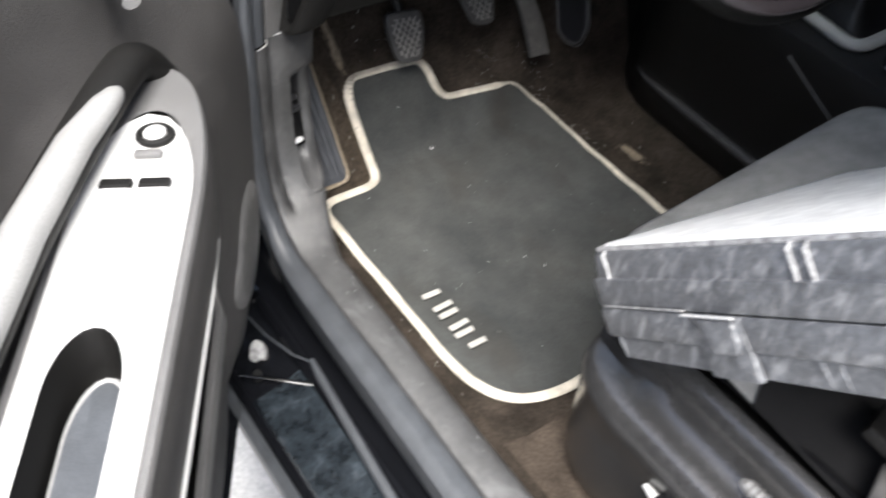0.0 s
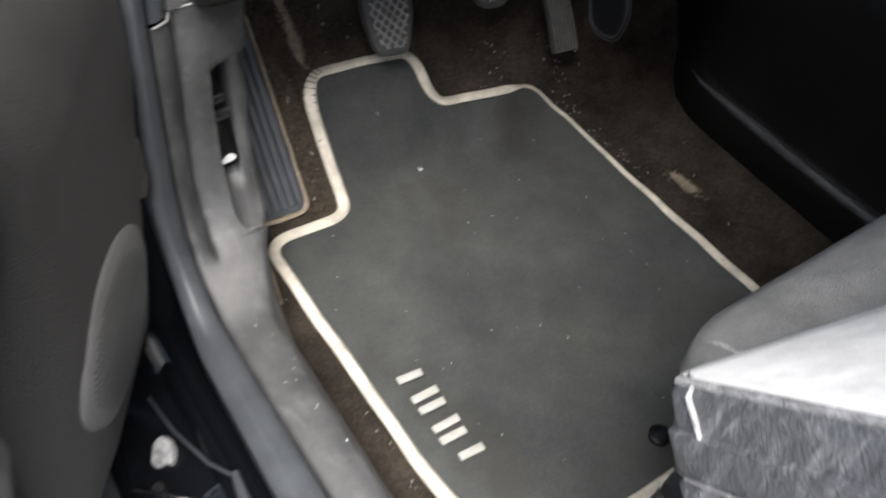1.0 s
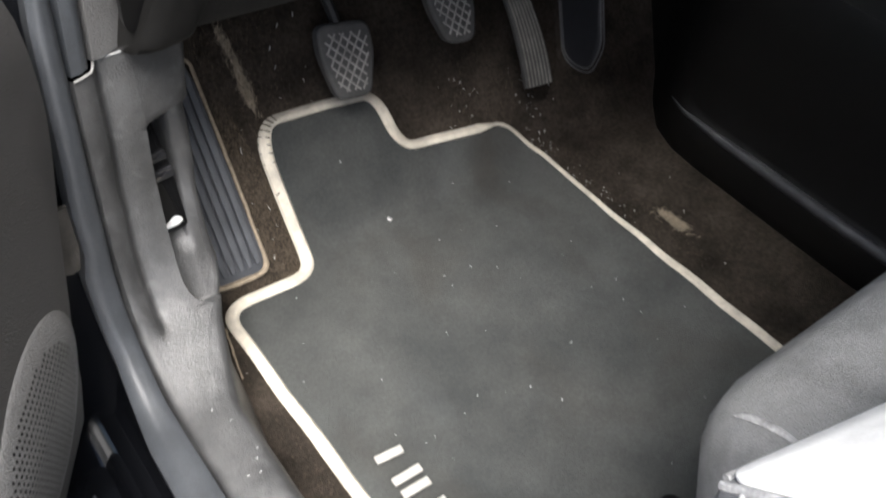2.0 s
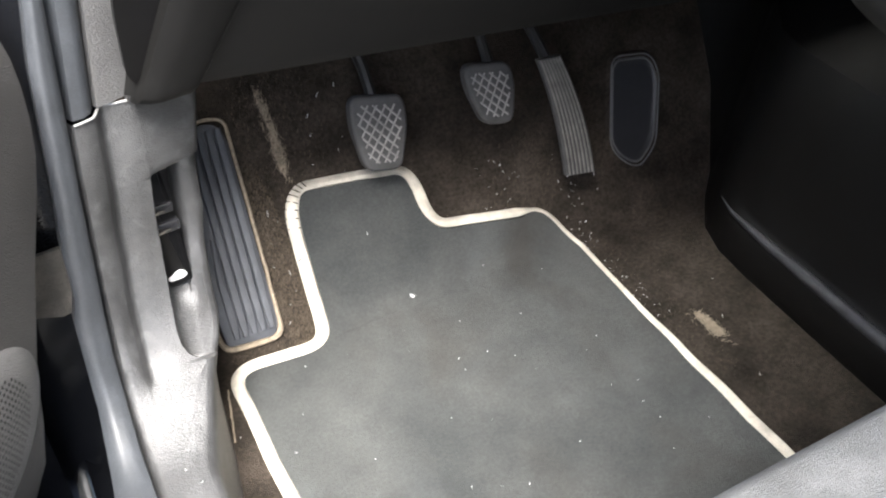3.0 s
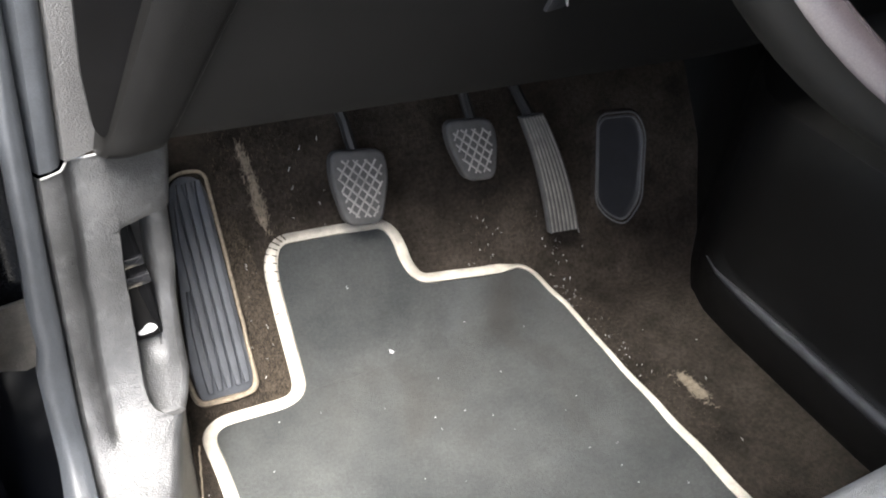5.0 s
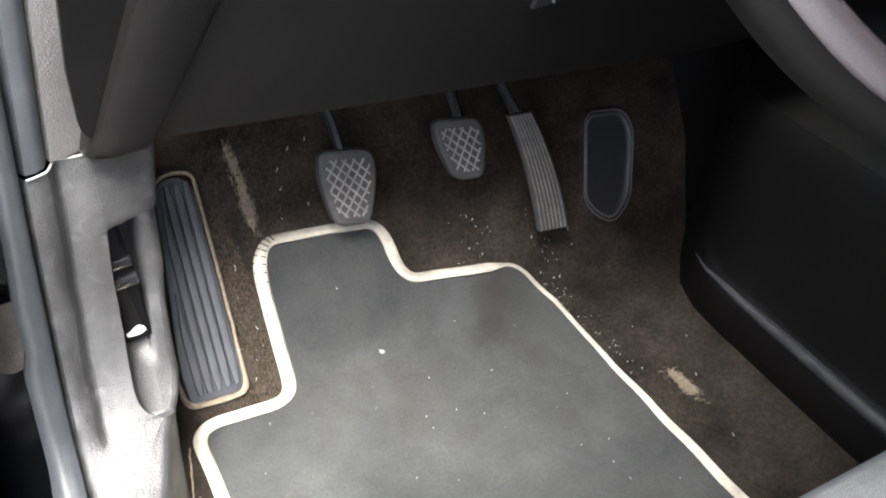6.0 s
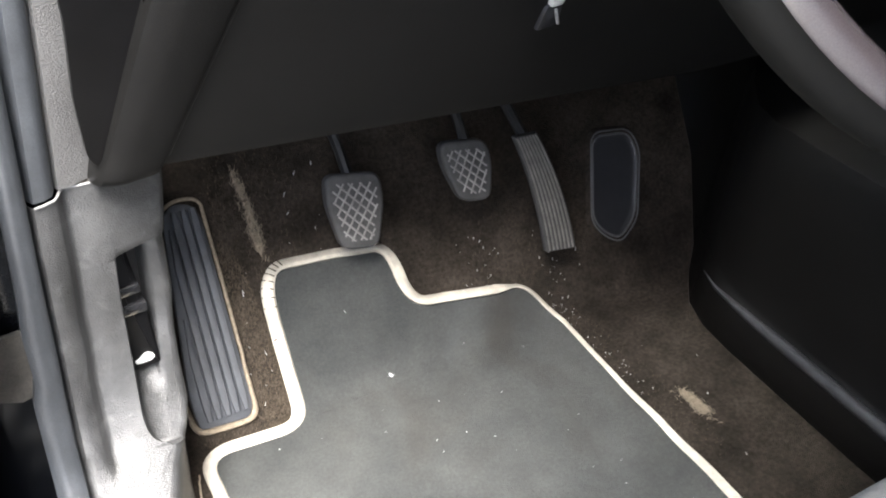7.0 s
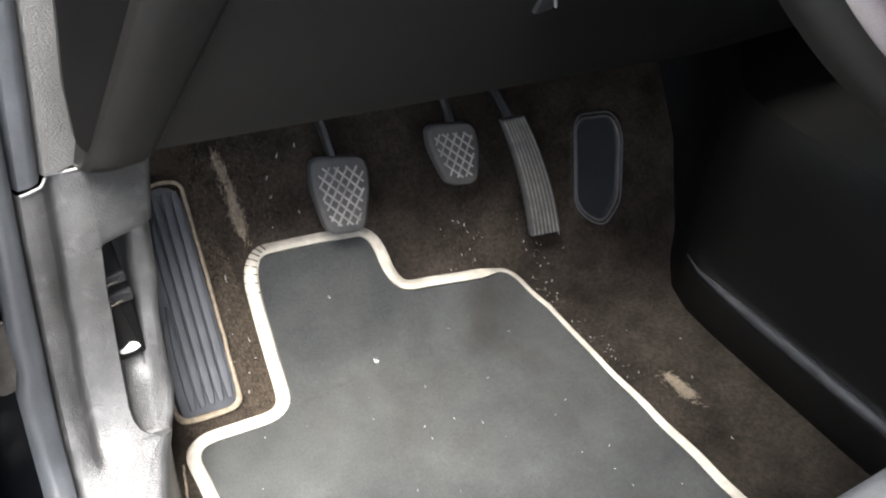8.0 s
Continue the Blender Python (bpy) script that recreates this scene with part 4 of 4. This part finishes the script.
part("latch_edge", tube([m_case @ Vector((0.144, -0.003, -0.0515 * CS)), m_case @ Vector((0.203, -0.003, -0.0515 * CS))], 0.0013, 8), M_LIGHT, latch, "pale worn latch edge")

# ---- open driver's door ----
DP, DD, DN = Vector((-0.34, -0.20, 0)), Vector((-0.53, -0.848, 0)), Vector((0.848, -0.53, 0))


def dp(u, v, z):
    return DP + DD * u + DN * v + Vector((0, 0, z))


door = thing("car_door", tuple(dp(0.3, 0, 0.3)), "open driver's door with a grey trim panel", "car door")


FLAT = [(-0.03, -0.07), (0.0, -0.055), (0.05, -0.05), (0.16, -0.046), (0.40, -0.046), (0.46, -0.052), (0.50, -0.088), (0.55, -0.122), (0.70, -0.122), (0.73, -0.14), (0.737, -0.165)]
FULL = [(-0.03, -0.09), (0.05, -0.062), (0.12, -0.030), (0.16, -0.013), (0.20, -0.005), (0.26, 0.0), (0.36, 0.0), (0.42, -0.004), (0.46, -0.014), (0.50, -0.036), (0.55, -0.060), (0.70, -0.065), (0.73, -0.09), (0.737, -0.165)]
NOSE = [(0.12, 0.010), (0.20, 0.0), (0.25, -0.012), (0.30, -0.045), (0.35, -0.085), (0.39, -0.102), (0.74, -0.115)]


def door_v(u, z):
    """How far the door trim stands in at u, z: a flat panel that swells towards the hinge."""
    w = min(1.0, max(0.0, (0.25 - u) / 0.13))
    w = w * w * (3 - 2 * w)
    return between(z, FLAT) * (1 - w) + between(z, FULL) * w


rows = []
for q in [-2, -1] + [i / 40 for i in range(0, 16)] + [0.4, 0.5, 0.6, 0.8, 1.0]:
    row = []
    for z in [-0.03, 0.0, 0.04, 0.08, 0.12, 0.14, 0.16, 0.18, 0.20, 0.22, 0.24, 0.26, 0.28, 0.30, 0.32, 0.34, 0.36, 0.38, 0.40, 0.42, 0.44, 0.46, 0.48, 0.50, 0.52, 0.55, 0.60, 0.65, 0.70, 0.72, 0.73, 0.737]:
        f = between(z, NOSE)
        if q < 0:
            row.append(dp(f - 0.004, min(-0.006, -0.004 + 0.0) + door_v(f, z) - (0.10 if q == -2 else 0.0), z))
        else:
            u = f + (0.9 - f) * q
            row.append(dp(u, door_v(u, z), z))
    rows.append(row)
part("trim_panel", loft(rows), M_DOOR, door, "grey grained plastic door trim")
rows = [[dp(u, -0.165, 0.74), dp(u, -0.175, 0.4), dp(u, -0.17, 0.0), dp(u, -0.13, -0.05), dp(u, -0.055, -0.045), dp(u, -0.052, -0.03)] for u in (-0.07, 0.2, 0.5, 0.9)]
part("outer_skin", loft(rows), M_PAINT, door, "glossy black painted door shell")
part("front_edge", loft([[dp(-0.068, v, z) for v in (-0.16, -0.11, -0.06)] for z in (-0.03, 0.2, 0.45, 0.735)]), M_PAINT, door)


def arm_outline(u0, u1, ln, w, vc, e=0.0):
    """An outline with a round nose at u0, straight from u0 + ln on; e grows it."""
    right, left = [], []
    for i in range(19):
        a = math.pi / 2 * i / 18
        u = u0 - e + (ln + e) * (1 - math.cos(a))
        v = (w + e) * math.sin(a)
        right.append((u, vc + v))
        left.append((u, vc - v))
    return left[::-1] + right[1:] + [(u1, vc + w + e), (u1, vc - w - e)]


def even(pts, n=72):
    """The closed outline again, in n even steps."""
    pts = [Vector((p[0], p[1], 0)) for p in pts]
    pts.append(pts[0])
    ln = [0.0]
    for a, b in zip(pts, pts[1:]):
        ln.append(ln[-1] + (b - a).length)
    out, k = [], 0
    for i in range(n):
        d = ln[-1] * i / n
        while ln[k + 1] < d:
            k += 1
        f = (d - ln[k]) / max(1e-9, ln[k + 1] - ln[k])
        out.append(pts[k].lerp(pts[k + 1], f))
    start = min(range(n), key=lambda i: out[i].x)
    return out[start:] + out[:start]


armrest = part("armrest", loft([[dp(u, v, z) for u, v in arm_outline(0.112, 0.80, 0.17, 0.052, -0.025, e)] for z, e in ((0.425, -0.012), (0.435, -0.006), (0.48, 0.0), (0.505, 0.0), (0.512, -0.003), (0.5145, -0.007), (0.5145, -0.012))], close=True), M_DOOR, door)
part("armrest_bead", tube([dp(u, v, 0.436) for u, v in ((0.24, 0.0185), (0.30, 0.0215), (0.45, 0.0225), (0.60, 0.0225), (0.78, 0.0225))], 0.0017, 8), M_LIGHT, armrest, "thin pale lower edge of the armrest")
cupo = even(arm_outline(0.391, 0.62, 0.05, 0.0245, -0.0255))
if (cupo[5] - cupo[0]).y > 0:
    cupo = cupo[:1] + cupo[:0:-1]


def plate_row(z, e):
    o = even(arm_outline(0.178, 0.785, 0.10, 0.0425, -0.0245, e))
    o = o if (o[5] - o[0]).y <= 0 else o[:1] + o[:0:-1]
    return [dp(p.x, p.y, z) for p in o]


plate = part("switch_plate", loft([plate_row(0.508, 0.0), plate_row(0.5185, 0.0), plate_row(0.5205, -0.002), [dp(p.x, p.y, 0.5205) for p in cupo]], close=True), M_LIGHT, door, "pale silver switch plate")
border = []
for z, u0, ln, w in ((0.5125, 0.1145, 0.168, 0.0505), (0.5165, 0.117, 0.165, 0.0485), (0.5165, 0.160, 0.12, 0.043), (0.5150, 0.170, 0.11, 0.040)):
    border.append([dp(u, v, z) for u, v in arm_outline(u0, 0.79, ln, w, -0.0248)])
# Top paler than the sides, whose shade is in their darker material.
part("armrest_top", loft(border, close=True), M_TRIM, armrest, "grey armrest margin, paler than its shaded sides")
mid = Vector((0.51, -0.0255, 0))
bowl = []
for z, k in ((0.5205, 1.0), (0.518, 0.985), (0.490, 0.95), (0.470, 0.90), (0.462, 0.80), (0.460, 0.6)):
    bowl.append([dp(*(mid + (p - mid) * k).xy, z) for p in cupo])
part("pull_cup", loft(bowl, close=True, cap=False), M_DASH, plate, "dark hollow pull cup")
liner = [Vector((p.x * 0.955 + 0.033, -0.0235 + (p.y + 0.0255) * 0.80, 0)) for p in cupo]
part("cup_liner", loft([[dp(*(mid + (p - mid) * k).xy, z) for p in liner] for z, k in ((0.459, 1.0), (0.480, 1.0), (0.484, 0.985), (0.486, 0.95), (0.486, 0.5))], close=True, cap=True), M_RUBBER, plate, "blue-grey rubber cup liner")
part("liner_edge", tube([dp(*(mid + (p - mid) * 0.99).xy, 0.484) for p in liner], 0.0022, 8, closed=True), M_SILVER, plate, "pale edge of the liner")
part("grip_body", tube(fillet([dp(0.106, -0.030, 0.490), dp(0.122, -0.044, 0.536), dp(0.172, -0.052, 0.543), dp(0.25, -0.066, 0.543), dp(0.34, -0.080, 0.542), dp(0.48, -0.092, 0.538), dp(0.66, -0.098, 0.525), dp(0.70, -0.09, 0.50)], 0.03, closed=False, steps=6), 0.0185, 16, flat=0.85), M_DASH, door, "dark body of the pull handle")
part("grip", tube([dp(0.184, -0.041, 0.5485), dp(0.187, -0.043, 0.5495), dp(0.194, -0.045, 0.5505), dp(0.21, -0.0490, 0.552), dp(0.25, -0.0605, 0.553), dp(0.34, -0.075, 0.5525), dp(0.48, -0.087, 0.5485), dp(0.64, -0.093, 0.538), dp(0.67, -0.095, 0.53)], [0.002, 0.006, 0.0095, 0.0118, 0.0142, 0.0155, 0.016, 0.0155, 0.008], 14, flat=0.75), M_SILVER, door, "smooth silver inlay of the pull handle")
knob_at = (0.209, -0.017)
part("mirror_ring", tube([dp(knob_at[0] + 0.0105 * math.cos(a / 20 * 2 * math.pi), knob_at[1] + 0.0125 * math.sin(a / 20 * 2 * math.pi), 0.523) for a in range(20)], 0.0032, 8, closed=True), M_DASH, plate, "dark ring round the mirror adjuster")
part("mirror_knob", tube([dp(*knob_at, 0.52), dp(*knob_at, 0.526), dp(*knob_at, 0.528)], [0.009, 0.0085, 0.006], 14, up=(1, 0, 0)), M_LIGHT, plate, "round pale mirror adjuster")
m_sw = Matrix(((DD.x, DN.x, 0, 0), (DD.y, DN.y, 0, 0), (0, 0, 1, 0), (0, 0, 0, 1)))
part("lock_switch", box((0.008, 0.022, 0.006), bevel=0.002, m=Matrix.Translation(dp(0.230, -0.019, 0.522)) @ m_sw), M_TRIM, plate)
for v in (-0.036, -0.008):
    sw = part("window_switch", box((0.030, 0.024, 0.010), bevel=0.003, m=Matrix.Translation(dp(0.277, v, 0.520)) @ m_sw @ pose(0, 0, 0, 0, 6, 0)), M_LIGHT, plate, "pale window switch")
    part("switch_tip", box((0.011, 0.0235, 0.006), bevel=0.002, m=Matrix.Translation(dp(0.2645, v, 0.5245)) @ m_sw @ pose(0, 0, 0, 0, -14, 0)), M_DASH, sw, "dark front of the switch")
part("latch_handle", tube([dp(0.085, -0.115, 0.62), dp(0.11, -0.052, 0.612), dp(0.148, -0.026, 0.602)], [0.006, 0.008, 0.008], 10), M_CHROME, door, "chrome inner door handle")
# map pocket, its ridges, and the loudspeaker pod
rows = []
for z, k in ((0.015, 0.0), (0.09, 0.30), (0.18, 0.60), (0.28, 0.88), (0.345, 1.0), (0.365, 1.0)):
    rows.append([dp(u, -0.052 + (v + 0.052) * k, z) for u, v in ((0.19, -0.049), (0.22, -0.010), (0.26, 0.010), (0.45, 0.016), (0.75, 0.016), (0.80, -0.01))])
part("map_pocket", loft(rows), M_DOOR, door, "grey map pocket")
lip = [(0.232, 0.002), (0.26, 0.012), (0.45, 0.018), (0.78, 0.018)]
part("pocket_lip", thicken(loft([[dp(u, v - 0.006, 0.366) for u, v in lip], [dp(u, v, 0.368) for u, v in lip], [dp(u, v + 0.002, 0.364) for u, v in lip], [dp(u, v + 0.002, 0.352) for u, v in lip]]), 0.002), M_TRIM, door, "pale lip of the map pocket")
pod = []
PU, PZ, PRU, PRZ, PH = 0.070, 0.246, 0.082, 0.056, 0.009


def pod_height(a, b):
    q = min(1.0, math.sqrt((a / PRU) ** 2 + (b / PRZ) ** 2))
    return PH * (1 - q ** 2.6) ** 0.55


for i in range(15):
    r = math.cos(i / 14 * math.pi / 2) if i < 14 else 0.01
    ring_pts = []
    for k in range(40):
        a = 2 * math.pi * k / 40
        x, z = PRU * r * math.cos(a), PRZ * r * math.sin(a)
        ring_pts.append(dp(PU + x, door_v(PU + x, PZ + z) + pod_height(x, z) - 0.001, PZ + z))
    pod.append(ring_pts)
speaker = part("speaker_pod", loft(pod, close=True, cap=True), M_TRIM, door, "grey raised loudspeaker pod")
dots = []
for i in range(-15, 16):
    for k in range(-11, 12):
        a, b = i * 0.0042 + (k % 2) * 0.0021 + 0.008, k * 0.0042 + 0.006
        if ((a - 0.008) / 0.062) ** 2 + ((b - 0.006) / 0.040) ** 2 < 1:
            p0, p1, p2 = [dp(PU + a + da, door_v(PU + a + da, PZ + b + db) + pod_height(a + da, b + db) - 0.001, PZ + b + db) for da, db in ((0, 0), (0.001, 0), (0, 0.001))]
            e1, e2 = (p1 - p0).normalized() * 0.0014, (p2 - p0).normalized() * 0.0014
            nn = e2.cross(e1).normalized()
            nn = nn if nn.dot(DN) > 0 else -nn
            c = p0 + nn * 0.0006
            dots.append([c - e1, c - e2, c + e1, c + e2])
bm = bmesh.new()
for d in dots:
    bm.faces.new([bm.verts.new(p) for p in d])
tagged(part("perforation", bm, M_BLACK, speaker, "black perforations of the grille", smooth=False), kind="stuff")

# ---- lint, dust and frayed fibres ----
rng = random.Random(4)


def fibres(name, spots, label, mat, on=carpet_z):
    bm = bmesh.new()
    for cx, cy, rx, ry, turn, count, ln in spots:
        for _ in range(count):
            a, r = rng.uniform(0, 6.283), math.sqrt(rng.random())
            px, py = r * rx * math.cos(a), r * ry * math.sin(a)
            x = cx + px * math.cos(turn) - py * math.sin(turn)
            y = cy + px * math.sin(turn) + py * math.cos(turn)
            d = rng.uniform(0, 6.283)
            l = ln * rng.uniform(0.5, 1.5)
            p = Vector((x, y, on(x, y) + 0.0006))
            x2, y2 = x + l * math.cos(d), y + l * math.sin(d)
            q = Vector((x2, y2, on(x2, y2) + rng.uniform(0.0008, 0.003)))
            s = (q - p).cross(Vector((0, 0, 1))).normalized() * 0.00032
            bm.faces.new([bm.verts.new(v) for v in (p - s, q - s * 0.4, q + s * 0.4, p + s)])
    return tagged(from_bm(name, bm, mat, smooth=False), label, "lint", kind="stuff")


fibres("frayed_patch", [(0.2955, -0.200, 0.0055, 0.021, 0.05, 620, 0.0035), (0.2945, -0.212, 0.008, 0.010, 0.1, 160, 0.004), (0.295, -0.203, 0.012, 0.034, 0.1, 90, 0.004), (-0.067, 0.128, 0.004, 0.016, 0.2, 240, 0.004), (-0.066, 0.103, 0.005, 0.013, 0.0, 320, 0.004), (-0.066, 0.113, 0.008, 0.030, 0.1, 120, 0.004)], "pale frayed fibres worn into the carpet", M_FRAY)
fibres("lint", [(0.17, 0.045, 0.03, 0.022, 0, 20, 0.0016), (0.258, 0.010, 0.016, 0.05, 0, 40, 0.0014), (0.262, -0.10, 0.012, 0.1, 0, 34, 0.0013), (-0.11, 0.05, 0.03, 0.06, 0, 14, 0.002), (-0.203, -0.30, 0.008, 0.25, 0, 9, 0.002), (0.0, 0.11, 0.08, 0.03, 0, 12, 0.003), (0.3, -0.1, 0.06, 0.2, 0, 10, 0.002)], "scattered pale lint on the carpet", M_WHITE)
fibres("mat_lint", [(0.03, -0.2, 0.2, 0.26, 0, 44, 0.0012), (0.027, -0.019, 0.0018, 0.0012, 0, 22, 0.002)], "pale lint specks lying on the floor mat", M_WHITE, on=lambda x, y: toe(y) + 0.002)


def sill_top(x, y):
    return 0.0895 if y < -0.2 else 0.0895 + max(0.0, R_ARC - math.sqrt(max(0.0, R_ARC ** 2 - (y + 0.196) ** 2)))


fibres("sill_lint", [(-0.262, -0.33, 0.018, 0.22, 0, 14, 0.0018)], "white specks of lint on the grey sill", M_WHITE, on=sill_top)

fibres("carpet_dust", [(-0.100, 0.03, 0.018, 0.075, 0.05, 5200, 0.0015), (-0.135, -0.016, 0.045, 0.012, 0, 900, 0.0014), (-0.06, 0.12, 0.05, 0.05, 0, 800, 0.0014), (0.20, 0.04, 0.05, 0.03, 0, 300, 0.0013), (0.27, -0.15, 0.02, 0.14, 0.02, 500, 0.0013), (-0.208, -0.32, 0.010, 0.2, 0, 300, 0.0013)], "fine tan dust worked into the carpet", M_DUST)
